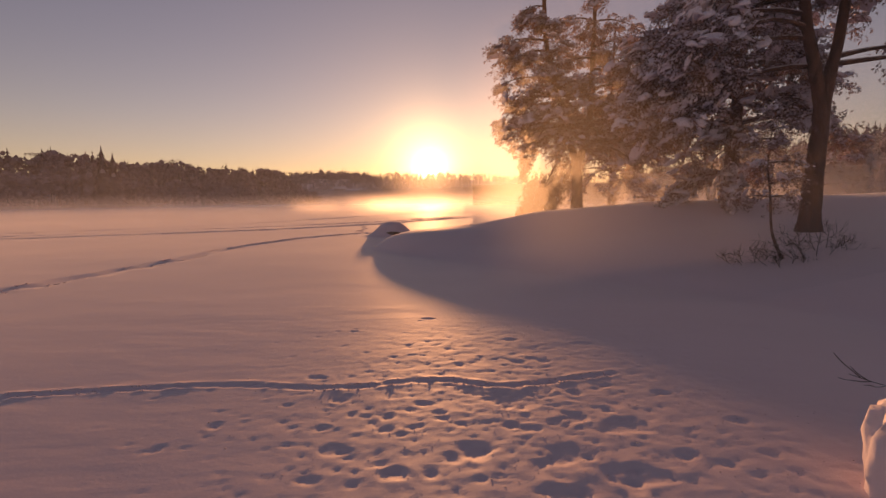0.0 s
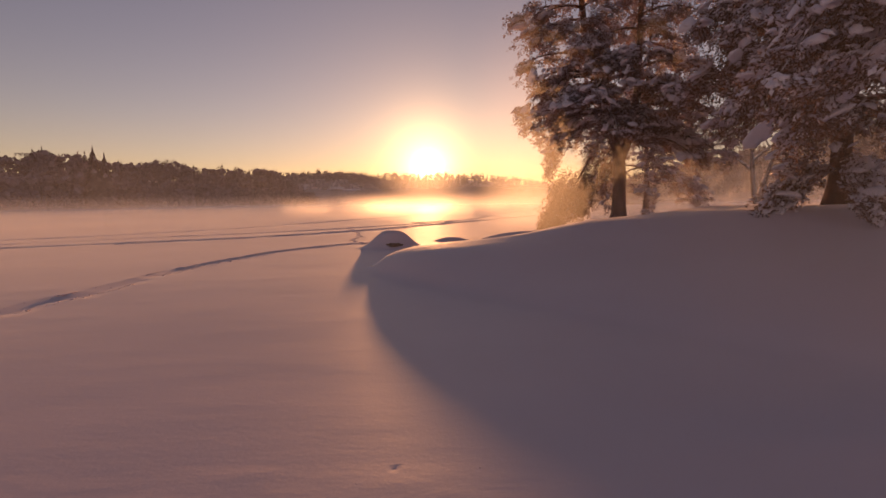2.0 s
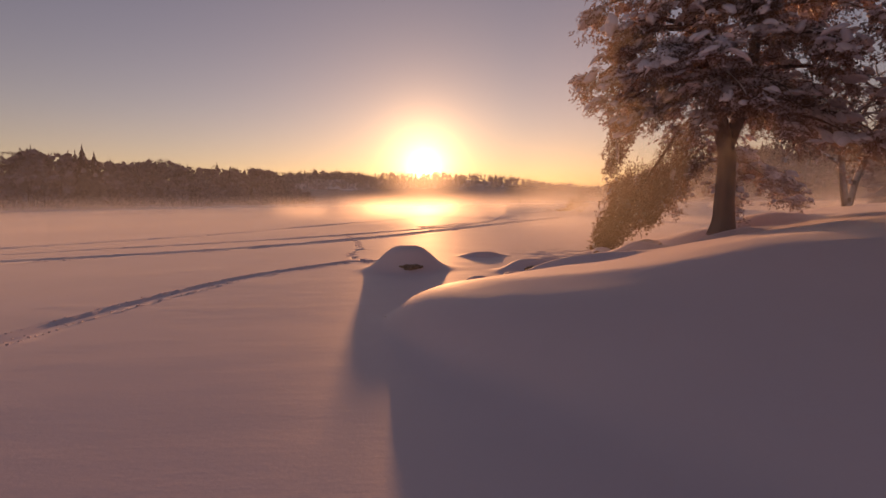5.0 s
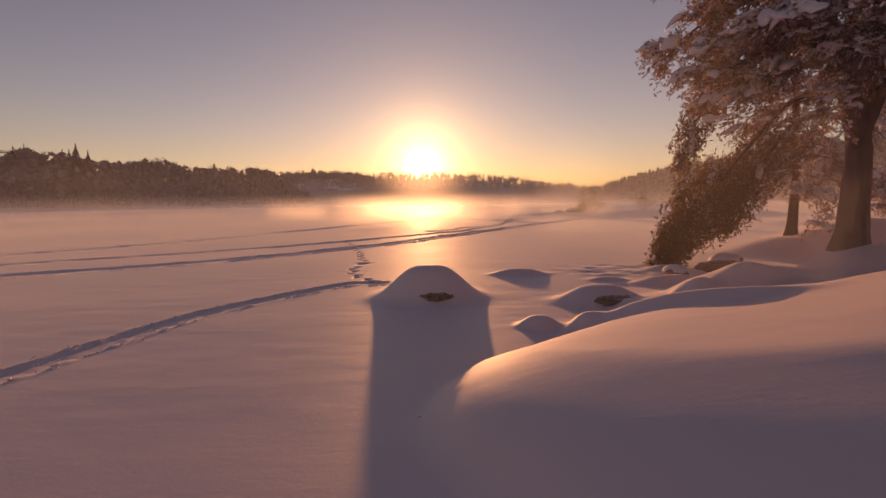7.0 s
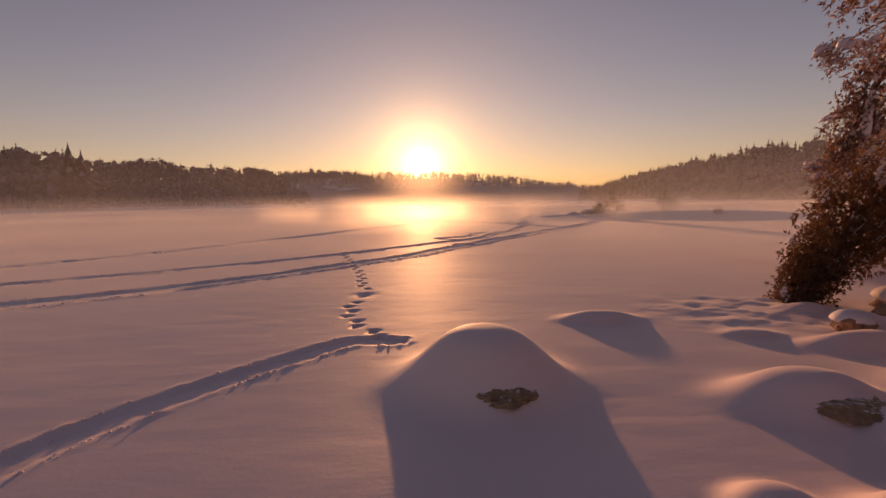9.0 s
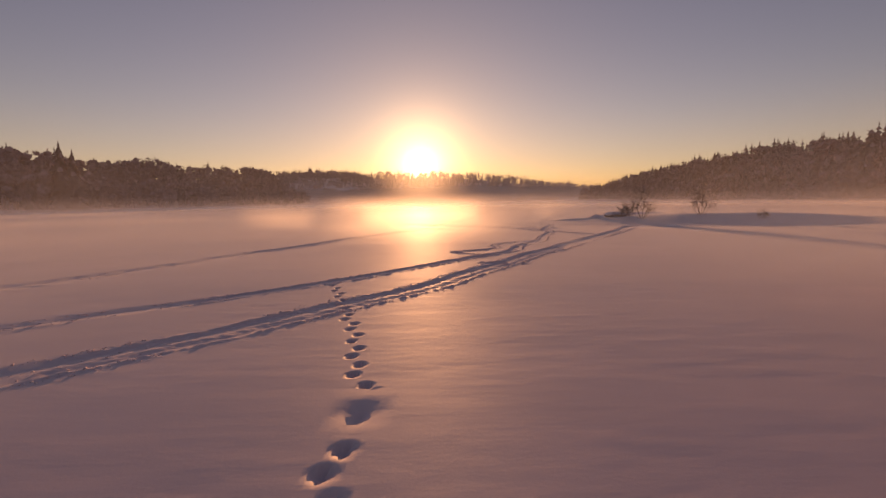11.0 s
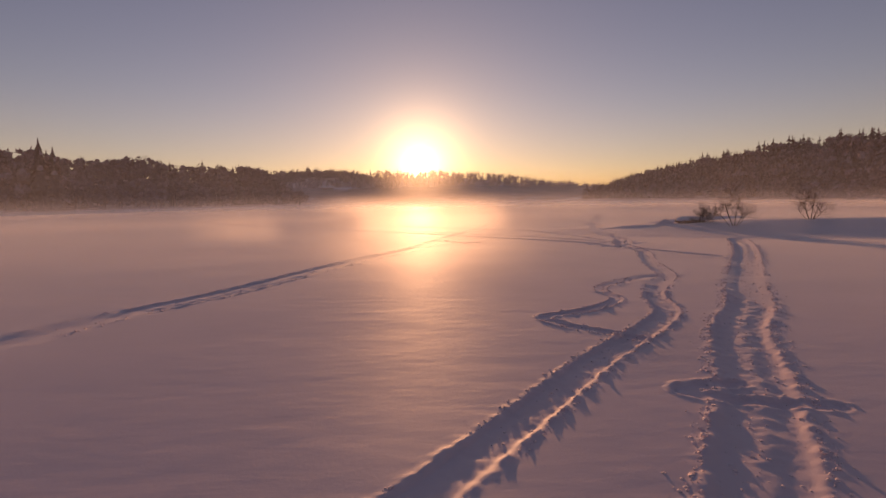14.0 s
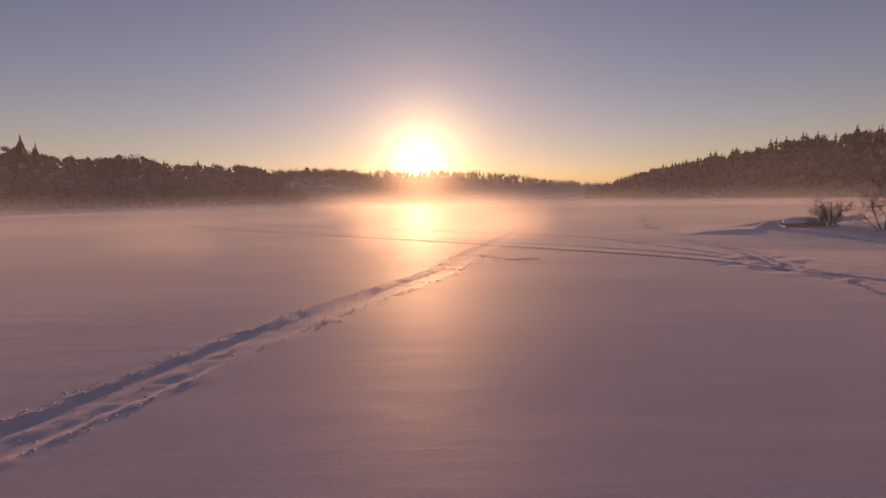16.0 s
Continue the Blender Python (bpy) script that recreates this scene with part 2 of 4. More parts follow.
# x, y, radius along x, radius along y, height of the snow-covered boulders
DOMES = [(-3.15, 29.4, 1.0, 0.98, 0.86), (-0.1, 33.0, 0.75, 0.42, 0.20), (-0.87, 26.2, 0.36, 0.32, 0.23), (1.15, 28.45, 0.85, 0.62, 0.42),
         (1.75, 27.35, 0.55, 0.42, 0.26), (4.0, 28.4, 1.0, 0.7, 0.5), (3.05, 27.7, 0.55, 0.42, 0.42), (5.2, 28.5, 0.9, 0.7, 0.3), (4.2, 30.75, 1.0, 0.42, 0.27), (2.5, 31.6, 0.5, 0.3, 0.10),
         (6.6, 32.1, 1.1, 0.6, 0.45), (8.2, 29.2, 1.2, 1.1, 0.3), (9.0, 27.6, 4.6, 2.6, 0.45), (14.0, 38.0, 3.0, 2.0, 0.8), (5.2, 33.6, 0.5, 0.4, 0.16), (3.0, 26.1, 0.7, 0.5, 0.2),
         (16.75, 92.9, 0.6, 0.6, 0.55), (13.4, 92.4, 2.2, 1.0, 0.16), (22.5, 97.0, 5.0, 1.5, 0.4)]
# a long low ridge of snow over stones at the foot of the bank
RIDGE = [(0.05, 25.85), (0.6, 25.8), (1.5, 25.45), (2.4, 25.0), (3.6, 24.6)]
TRAILS = {  # plan line, half width, depth, rim, inner ruts
    "a": ([(-11.2, 8), (-10.4, 14), (-9.8, 18.2), (-9.9, 20.6), (-9.5, 23.6), (-8.6, 27.2), (-7.7, 29.0), (-6.5, 30.6), (-5.6, 31.6), (-4.7, 31.6)], 0.30, 0.045, 0.022, 0),
    "b": ([(-46, 27), (-30, 32.5), (-19.3, 39.3), (-14, 43.2), (-10.5, 46.2), (-7.9, 48.8), (-5.8, 51.3), (-3.5, 54.2), (-1.2, 56.7), (0, 58.4), (0.5, 60.3),
           (1.6, 62.3), (3, 64.5), (4.1, 68.5), (5.9, 73.5), (6.3, 78), (8.5, 84.3), (13, 105)], 0.34, 0.034, 0.024, 0),
    "c": ([(-46, 22), (-30, 29), (-16, 35.7), (-10.8, 39.9), (-9, 42), (-7.4, 43.9), (-5, 46.6), (-3.3, 49.6), (-1.4, 52.5), (0.7, 56.2), (2.5, 58.5), (4.7, 62), (12, 73), (16, 80)], 0.60, 0.032, 0.024, 2),
    "d": ([(-46, 28), (-30, 38), (-23.6, 44), (-18.5, 52.5), (-16.5, 58), (-14.0, 63), (-12, 68.5), (-10.5, 72), (-7.9, 77.3), (-6.2, 83.5), (-3, 93), (-0.4, 101.3), (2.7, 117), (6.0, 140)], 0.58, 0.032, 0.026, 2),
    "e": ([(-120, 146), (-86, 149), (-63, 146), (-51, 133), (-36, 116), (-22.6, 103.4), (-13.4, 95.4), (-7.5, 90.4), (-3.7, 86.5), (0.8, 82.3), (3.8, 78.6), (5.0, 76.2), (8, 70)], 0.7, 0.035, 0.02, 1),
    "f": ([(-58, 132), (-47, 138), (-42, 134.6), (-30, 120), (-18.7, 110.7), (-7.3, 102), (-2, 97), (2.3, 93.4), (4.8, 86.6), (5.9, 80.9), (5.1, 75.9)], 0.5, 0.035, 0.018, 0),
    "k": ([(32, 158), (28, 144), (21.6, 125.5), (14.4, 107), (10.4, 94.8), (8.1, 85.5), (7.8, 81.1), (6.2, 77)], 0.50, 0.035, 0.018, 1),
    "l": ([(6.5, 98), (9.9, 99.2), (14.2, 102.8), (15.4, 98.4), (13.2, 93)], 0.35, 0.035, 0.018, 0),
    "m": ([(-20, 104.5), (-7.5, 93.7), (-3.2, 89.4), (0.5, 86.4), (4.0, 82.2), (5.7, 79.3)], 0.30, 0.03, 0.015, 0),
    "g": ([(-2.0, 55.7), (-3.1, 56.6), (-3.5, 57.1), (-3.7, 57.8), (-2.3, 58.5), (-0.9, 59.9), (-0.7, 61.9), (1.5, 63.8), (2.6, 64.0)], 0.20, 0.03, 0.024, 0),
    "h": ([(-9, 4.3), (-4.8, 5.0), (-3.7, 5.15), (-2.5, 5.26), (-1.2, 5.15), (-0.1, 5.36), (0.7, 5.15), (2.0, 5.5)], 0.07, 0.012, 0.010, 0),
    "i": ([(-6.0, 82.5), (-4.6, 80.5), (-3.4, 80.7)], 0.25, 0.05, 0.03, 0),
    "j": ([(-1.4, 53.0), (-2.6, 52.6), (-0.6, 51.9)], 0.2, 0.03, 0.025, 0),
}
FOOTPATH = [(-4.8, 31.7), (-5.55, 32.7), (-6.1, 34.4), (-6.1, 36.9), (-6.4, 38.3), (-6.6, 39.5), (-6.9, 41), (-7.3, 42.3), (-7.65, 43.6), (-8.05, 45.2), (-8.4, 46.3), (-8.75, 47.5)]


def line_distance(x, y, line):
    best, run, along = np.full(x.shape, 1e9), 0.0, np.zeros(x.shape)
    side = np.zeros(x.shape)
    for (ax, ay), (bx, by) in zip(line[:-1], line[1:]):
        dx, dy = bx - ax, by - ay
        n = math.hypot(dx, dy) + 1e-9
        t = np.clip(((x - ax) * dx + (y - ay) * dy) / n**2, 0, 1)
        d = np.hypot(x - ax - t * dx, y - ay - t * dy)
        near = d < best
        best = np.where(near, d, best)
        along = np.where(near, run + t * n, along)
        side = np.where(near, np.sign((x - ax) * dy - (y - ay) * dx), side)
        run += n
    return best, along, side


def inside(x, y, ring_):
    odd = np.zeros(x.shape, bool)
    for (ax, ay), (bx, by) in zip(ring_, ring_[1:] + ring_[:1]):
        cross = (ay > y) != (by > y)
        odd ^= cross & (x < (bx - ax) * (y - ay) / (by - ay + 1e-12) + ax)
    return odd


TOE_LINE = [tuple(p) for p in spline(TOE, 6)]


def bank_height(x, y):
    d, _, _ = line_distance(x, y, TOE_LINE)
    d = np.where(inside(x, y, TOE_LINE), d, -d)
    steep = 11.0 - 6.2 * smooth(16, 22.5, y)
    h = 2.25 * (1 - np.exp(-np.maximum(d, 0) / steep)) + 0.5 * smooth(8, 40, d)
    inner = np.maximum(d, 0)
    lip = 0.58 * (1 - np.exp(-((inner / 0.8) ** 1.3))) + 0.11 * inner
    share = smooth(17.0, 20.5, y) * smooth(30.0, 27.0, y) * smooth(5.0, 0.5, x)
    h = h * (1 - share) + lip * share
    h = h * smooth(0.0, 1.2 - 0.6 * share, d)
    h = h * (1 - 0.03 * smooth(4.5, 0.0, x) * smooth(19, 22, y))
    h = h * (1 - 0.55 * smooth(24.7, 26.4, y) * smooth(32, 29, y) * smooth(12.0, 5.0, x))
    return h + 0.10 * smooth(1, 6, d) * (fbm(x * 0.35, y * 0.35, 3) - 0.5)


def trodden_prints():
    """Small scattered prints and pits on the level snow where the walk begins: x, y, two radii, depth."""
    r = np.random.default_rng(12)
    out = []
    for _ in range(900):
        u = r.normal(0, 1, 2)
        big = r.random() < 0.06
        s = r.uniform(0.05, 0.09) if big else r.uniform(0.018, 0.045)
        out.append((0.9 + 1.5 * u[0] - 0.3 * abs(u[1]), 2.9 + 2.1 * abs(u[1]), s * r.uniform(0.8, 1.6), s, 0.010 if big else 0.005))
    out = np.array(out)
    return out[bank_height(out[:, 0], out[:, 1]) < 0.25]


PRINTS = trodden_prints()


def far_height(x, y):
    west = -x + 0.05 * np.maximum(y - 500, 0)
    left = (20 + 0.028 * np.clip(y - 250, 0, 700)) * smooth(228, 300, west) + 1.0 * smooth(220, 230, west)
    east = x - 0.08 * np.maximum(y - 420, 0)
    right = 27 * smooth(208, 290, east) * smooth(1300, 500, y) + 1.0 * smooth(198, 206, east)
    ridge = (20 + 48 * smooth(520, 20, x)) * smooth(1050, 1400, y)
    near_ridge = 54 * smooth(-60, -200, x) * smooth(820, 1050, y)
    return np.maximum(np.maximum(left, right), np.maximum(ridge, near_ridge)) * smooth(60, 160, np.hypot(x, y - 60))


def ground_height(x, y, fine=True, axes=None):
    x, y = np.asarray(x, float), np.asarray(y, float)
    z = np.zeros(x.shape)
    z = z + 0.05 * (fbm(x * 0.10, y * 0.16, 5, 3) - 0.5) * smooth(2, 12, y) + far_height(x, y)
    box = (x > -8) & (x < 210) & (y > -70) & (y < 100) & ~((x < 14) & (y > 46))
    if box.any():
        z[box] += bank_height(x[box], y[box])
    r = np.hypot((x - 33) / 25, (y - 92) / 12.5)
    z = z + 0.85 * smooth(1.0, 0.15, r) + 0.12 * smooth(1.2, 0.9, r)
    for cx, cy, rx, ry, h in DOMES:
        q = ((x - cx) / rx) ** 2 + ((y - cy) / ry) ** 2
        z = z + np.where(q < 4, h * np.exp(-(q**1.5) * 0.8), 0)
    near = (x > -2) & (x < 6) & (y > 23) & (y < 28)
    if near.any():
        d, s, _ = line_distance(x[near], y[near], RIDGE)
        z[near] = np.maximum(z[near], 0.0) + 0.36 * np.exp(-((d / 0.38) ** 2.4)) * smooth(4.4, 1.2, s)
    if not fine:
        return z
    # wind ripples, drifts
    close = smooth(140, 60, y) * smooth(-60, -30, x) * smooth(50, 25, x)
    z = z + close * (0.009 * (fbm(x * 0.9, y * 2.2, 9, 3) - 0.5) + 0.002 * (fbm(x * 3.0, y * 8.0, 11, 2) - 0.5))
    for name, (line, half, depth, rim, ruts) in TRAILS.items():
        pts = [tuple(p) for p in spline(line, 6)]
        m, reach = np.zeros(x.shape, bool), 2.4 * half + 0.3
        for (ax, ay), (bx, by) in zip(pts[:-1], pts[1:]):
            i0, i1 = np.searchsorted(axes[0], (min(ax, bx) - reach, max(ax, bx) + reach))
            j0, j1 = np.searchsorted(axes[1], (min(ay, by) - reach, max(ay, by) + reach))
            m[j0:j1, i0:i1] = True
        if not m.any():
            continue
        px_, py_ = x[m], y[m]
        wob = 0.16 * half * (fbm(px_ * 1.3, py_ * 1.3, 21, 2) - 0.5) * 2
        d, s, side = line_distance(px_ + wob, py_ + wob, pts)
        chunk = fbm(px_ * 3.0, py_ * 3.0, 31, 2)
        lump = fbm(px_ * 6.5, py_ * 6.5, 33, 3)
        grain = fbm(px_ * 15.0, py_ * 15.0, 37, 2)
        trench = -depth * smooth(half, half * 0.72, d) * (0.8 + 0.4 * chunk)
        crest = np.exp(-(((d - half * (1.0 + 0.25 * (chunk - 0.5))) / (0.05 + 0.05 * half)) ** 2))
        edge = rim * crest * (0.25 + 1.1 * smooth(0.35, 0.75, lump)) * (0.7 + 0.6 * grain)
        spill = rim * 0.5 * smooth(half * 1.9, half * 1.05, d) * smooth(half * 0.9, half * 1.1, d) * smooth(0.55, 0.7, lump) * grain
        rough_ = (0.022 if half > 0.2 else 0.012) * (lump - 0.5 + 0.7 * (grain - 0.5)) * smooth(half * 1.3, half * 0.8, d)
        if ruts:
            rough_ = rough_ + 0.010 * smooth(half, half * 0.8, d) * np.sin(side * d / half * math.pi * ruts + 2.5 * chunk) * (0.4 + 1.2 * lump)
        z[m] += trench + edge + spill + rough_
    # footprints across the lake
    walkline = spline(FOOTPATH, 12)
    step = np.r_[0, np.cumsum(np.hypot(*np.diff(walkline[:, :2], axis=0).T))]
    for k in range(int(step[-1] / 0.52)):
        s = 0.3 + 0.52 * k
        cx, cy = np.interp(s, step, walkline[:, 0]), np.interp(s, step, walkline[:, 1])
        cx += 0.08 * (1 if k % 2 else -1)
        add_print(x, y, z, axes, cx, cy, 0.10, 0.17, 0.11)
    # trodden snow where the walk begins
    for cx, cy, rx, ry, deep in PRINTS:
        add_print(x, y, z, axes, cx, cy, rx, ry, deep)
    for cx, cy, rx, ry in ((0.72, 4.78, 0.26, 0.2), (0.98, 3.68, 0.2, 0.16), (1.65, 4.17, 0.22, 0.16), (1.43, 3.4, 0.26, 0.13), (0.23, 3.81, 0.16, 0.12), (-0.4, 3.43, 0.13, 0.09), (1.23, 4.34, 0.14, 0.12)):
        add_print(x, y, z, axes, cx, cy, rx, ry, 0.011)
    trodden = smooth(1.0, 0.3, np.hypot((x - 1.0) / 4.0, (y - 5.0) / 4.5))
    z = z + trodden * (0.008 * (fbm(x * 2.5, y * 2.5, 43, 3) - 0.5) + 0.011 * (fbm(x * 10, y * 10, 44, 3) - 0.5))
    messy = smooth(1.0, 0.3, np.hypot((x - 6.5) / 4.5, (y - 77.5) / 6.0))
    z = z + 0.07 * messy * (fbm(x * 1.6, y * 1.6, 45, 3) - 0.5)
    rough_zone = smooth(2.4, 0.6, np.hypot((x - 3.6) / 1.3, (y - 33.6) / 1.1))
    z = z + 0.10 * rough_zone * (fbm(x * 2.2, y * 2.2, 41, 3) - 0.5)
    return z


def add_print(x, y, z, axes, cx, cy, rx, ry, depth):
    i0, i1 = np.searchsorted(axes[0], (cx - 3 * rx, cx + 3 * rx))
    j0, j1 = np.searchsorted(axes[1], (cy - 3 * ry, cy + 3 * ry))
    if i1 <= i0 or j1 <= j0:
        return
    bx, by = x[j0:j1, i0:i1], y[j0:j1, i0:i1]
    q = np.hypot((bx - cx) / rx, (by - cy) / ry) + (0.25 if depth > 0.1 else 0.9) * (fbm(bx * 13, by * 13, 51, 2) - 0.5)
    z[j0:j1, i0:i1] += -depth * smooth(1.05, 0.75, q) + (0.04 if depth > 0.1 else 0.18) * depth * np.exp(-(((q - 1.25) / 0.22) ** 2))


def graded(low, high, step, grow_down, grow_up, end_down, end_up, mid_down, mid_up):
    """Coordinates that lie step apart from low to high and ever wider beyond: slowly to mid, fast to the end."""
    core = list(np.arange(low, high + 1e-6, step))

    def wing(start, mid, end, grow):
        out, at, d = [], start, step
        while at < end:
            d *= grow if at < mid else 1.09
            at += d
            out.append(at)
        return out

    up = wing(high, mid_up, end_up, grow_up)
    down = [-v for v in wing(-low, -mid_down, -end_down, grow_down)]
    return np.array(down[::-1] + core + up)


def in_steps(*spans):
    return np.concatenate([np.arange(a, b - 1e-6, d) for a, b, d in spans])


XS = graded(-12, 7.5, 0.26, 1.03, 1.03, -3500, 3500, -48, 45)
YS = graded(2.4, 61, 0.26, 1.12, 1.03, -500, 4200, -20, 150)
YS = np.concatenate([YS[YS < 61.0], in_steps((61.0, 100.0, 0.26), (100.0, 140.0, 0.33)), YS[YS >= 140.0]])
# x from and to, y from and to, spacing of the sheet where its small relief is seen from near
CLOSE = [(-5.0, 5.0, 2.5, 9.2, 0.034), (-12.0, 7.4, 22.0, 35.6, 0.085), (-12.5, 3.0, 37.0, 61.0, 0.05), (-20.0, -6.0, 53.0, 80.0, 0.09), (-4.0, 16.0, 68.0, 86.0, 0.14)]


def between(axis, low, high):
    return int(np.searchsorted(axis, low)), int(np.searchsorted(axis, high))


def grid_quads(rows, cols, first=0):
    j_, i_ = np.meshgrid(np.arange(rows - 1), np.arange(cols - 1), indexing="ij")
    return np.stack([j_ * cols + i_, j_ * cols + i_ + 1, (j_ + 1) * cols + i_ + 1, (j_ + 1) * cols + i_], -1) + first


GX, GY = np.meshgrid(XS, YS)
GZ = ground_height(GX, GY, axes=(XS, YS))
nx, ny = len(XS), len(YS)
quads = grid_quads(ny, nx)
free = np.ones((ny - 1, nx - 1), bool)
spots_, faces_, sheets, total_n = [np.stack([GX, GY, GZ], -1).reshape(-1, 3)], [], [], nx * ny
for x0_, x1_, y0_, y1_, d_ in CLOSE:
    (i0_, i1_), (j0_, j1_) = between(XS, x0_, x1_), between(YS, y0_, y1_)
    while not free[j0_:j1_, i0_:i1_].all():
        i0_, j0_ = (i0_ + 1, j0_) if not free[j0_:j1_, i0_].all() else (i0_, j0_ + 1)
        if not free[j0_:j1_, i1_ - 1].all():
            i1_ -= 1
    free[j0_:j1_, i0_:i1_] = False
    fx = np.linspace(XS[i0_], XS[i1_], int((XS[i1_] - XS[i0_]) / d_) + 1)
    fy = np.linspace(YS[j0_], YS[j1_], int((YS[j1_] - YS[j0_]) / d_) + 1)
    px_, py_ = np.meshgrid(fx, fy)
    pz_ = ground_height(px_, py_, axes=(fx, fy))
    for row_, edge_ in ((0, j0_), (-1, j1_)):
        pz_[row_] = np.interp(fx, XS[i0_:i1_ + 1], GZ[edge_, i0_:i1_ + 1])
    for col_, edge_ in ((0, i0_), (-1, i1_)):
        pz_[:, col_] = np.interp(fy, YS[j0_:j1_ + 1], GZ[j0_:j1_ + 1, edge_])
    sheets.append((fx, fy, pz_))
    spots_.append(np.stack([px_, py_, pz_], -1).reshape(-1, 3))
    faces_.append(grid_quads(len(fy), len(fx), total_n).reshape(-1, 4))
    total_n += len(fx) * len(fy)
sheets.append((XS, YS, GZ))
faces_.insert(0, quads[free])
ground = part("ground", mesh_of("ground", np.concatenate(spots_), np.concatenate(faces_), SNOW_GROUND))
tagged(ground, "frozen snow-covered lake with trodden trails and drifted banks", "snow", kind="structure")


def height_at(x, y):
    return float(ground_height(np.array([[x]]), np.array([[y]]), fine=False)[0, 0])


# crumbs of snow thrown up along the trails and among the footprints
crumbs = Heap()
r3 = np.random.default_rng(5)


def crumb(x, y, size):
    m = np.array(Euler(r3.uniform(0, 6.28, 3)).to_matrix())
    shape = OCTA[0] * size * r3.uniform(0.6, 1.3, (6, 1))
    crumbs.put(shape @ m.T * np.array([1, 1, 0.6]) + np.array([x, y, sheet_height(x, y) + 0.05 * size]), OCTA[1])


def sheet_height(x, y):
    for fx, fy, fz in sheets:
        if fx[0] <= x <= fx[-1] and fy[0] <= y <= fy[-1]:
            return fz[min(np.searchsorted(fy, y), len(fy) - 1), min(np.searchsorted(fx, x), len(fx) - 1)]
    return 0.0


OCTA = (np.array([(1, 0, 0), (-1, 0, 0), (0, 1, 0), (0, -1, 0), (0, 0, 1), (0, 0, -1)], float),
        np.array([(0, 2, 4), (2, 1, 4), (1, 3, 4), (3, 0, 4), (2, 0, 5), (1, 2, 5), (3, 1, 5), (0, 3, 5)]))
for key, per in (("a", 50), ("b", 70), ("c", 110), ("d", 60), ("g", 80), ("h", 90)):
    line_, half_ = spline(TRAILS[key][0], 30), TRAILS[key][1]
    run_ = np.r_[0, np.cumsum(np.hypot(*np.diff(line_, axis=0).T))]
    for s_ in np.arange(0, run_[-1], 1.0 / per):
        x_, y_ = np.interp(s_, run_, line_[:, 0]), np.interp(s_, run_, line_[:, 1])
        if x_ < -20 or y_ > 82 or vnoise(np.array([s_ * 0.6]), np.array([3.0]), 61)[0] < 0.3:
            continue
        dx_, dy_ = np.interp(s_ + 0.2, run_, line_[:, 0]) - x_, np.interp(s_ + 0.2, run_, line_[:, 1]) - y_
        n_ = math.hypot(dx_, dy_) + 1e-6
        off_ = half_ * (r3.choice((-1, 1)) * (1.0 + abs(r3.normal(0, 0.22))) if r3.random() < 0.8 else r3.uniform(-0.8, 0.8))
        crumb(x_ + dy_ / n_ * off_, y_ - dx_ / n_ * off_, (0.010 + 0.034 * r3.random() ** 2.5) * (0.45 if key == "h" else 1.0))
for _ in range(800):
    x_, y_ = 0.9 + 1.6 * r3.normal(), 2.7 + 2.2 * abs(r3.normal())
    if x_ < 4.5 and bank_height(np.array([x_]), np.array([y_]))[0] < 0.2:
        crumb(x_, y_, 0.003 + 0.009 * r3.random() ** 3)
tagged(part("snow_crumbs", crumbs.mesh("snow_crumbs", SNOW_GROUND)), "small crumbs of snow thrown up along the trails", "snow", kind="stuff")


# ---------------------------------------------------------------- pines
def spray_shape(seed, tufts=12, blades=5):
    """A branch end about 1 m across: tufts of needles over a flattened round pad."""
    r = np.random.default_rng(seed)
    v, f, spots = [], [], []
    for _ in range(tufts):
        c = r.normal(0, 1, 3)
        c = c / np.linalg.norm(c) * r.uniform(0.12, 0.52) * np.array([1, 0.8, 0.6])
        spots.append(c)
        axis = c / (np.linalg.norm(c) + 1e-6) + r.normal(0, 0.4, 3)
        for _ in range(blades):
            w = axis + r.normal(0, 0.7, 3)
            w /= np.linalg.norm(w)
            side = np.cross(w, r.normal(0, 1, 3))
            side /= np.linalg.norm(side) + 1e-6
            n, length = len(v), r.uniform(0.11, 0.21)
            v += [c - side * 0.029, c + side * 0.029, c + w * length]
            f.append((n, n + 1, n + 2))
    return np.array(v), np.array(f), np.array(spots)


def flake_shape(spots, seed):
    """The small lumps of snow that the tufts of a branch end carry."""
    r = np.random.default_rng(seed)
    v, f = [], []
    for k, c in enumerate(spots):
        w = r.uniform(0.045, 0.13)
        m = np.array(Euler((r.normal(0, 0.4), r.normal(0, 0.4), r.uniform(0, 6.28))).to_matrix())
        v.append((OCTA[0] * np.array([w * r.uniform(0.8, 1.7), w, w * r.uniform(0.5, 0.9)])) @ m.T + c + np.array([0, 0, 0.07]))
        f.append(OCTA[1][:4] + 6 * k)
    return np.concatenate(v), np.concatenate(f)


def pad_shape(seed):
    """A load of snow on a branch end: a ragged lumpy cushion that droops at its rim."""
    v, f = BALL2 if seed < 50 else BALL3
    r = np.random.default_rng(seed)
    o = r.uniform(0, 50, 3)
    n = np.array([0.8 * noise.noise(Vector(p * 1.2 + o)) + 0.6 * noise.noise(Vector(p * 2.6 + o)) + 0.4 * noise.noise(Vector(p * 5.5 + o)) for p in v])
    v = v * (1 + 0.55 * n[:, None])
    v[:, 2] = np.where(v[:, 2] < 0, v[:, 2] * 0.4, v[:, 2] * 0.75)
    v[:, 2] -= 0.35 * (v[:, 0] ** 2 + v[:, 1] ** 2)
    return v, f


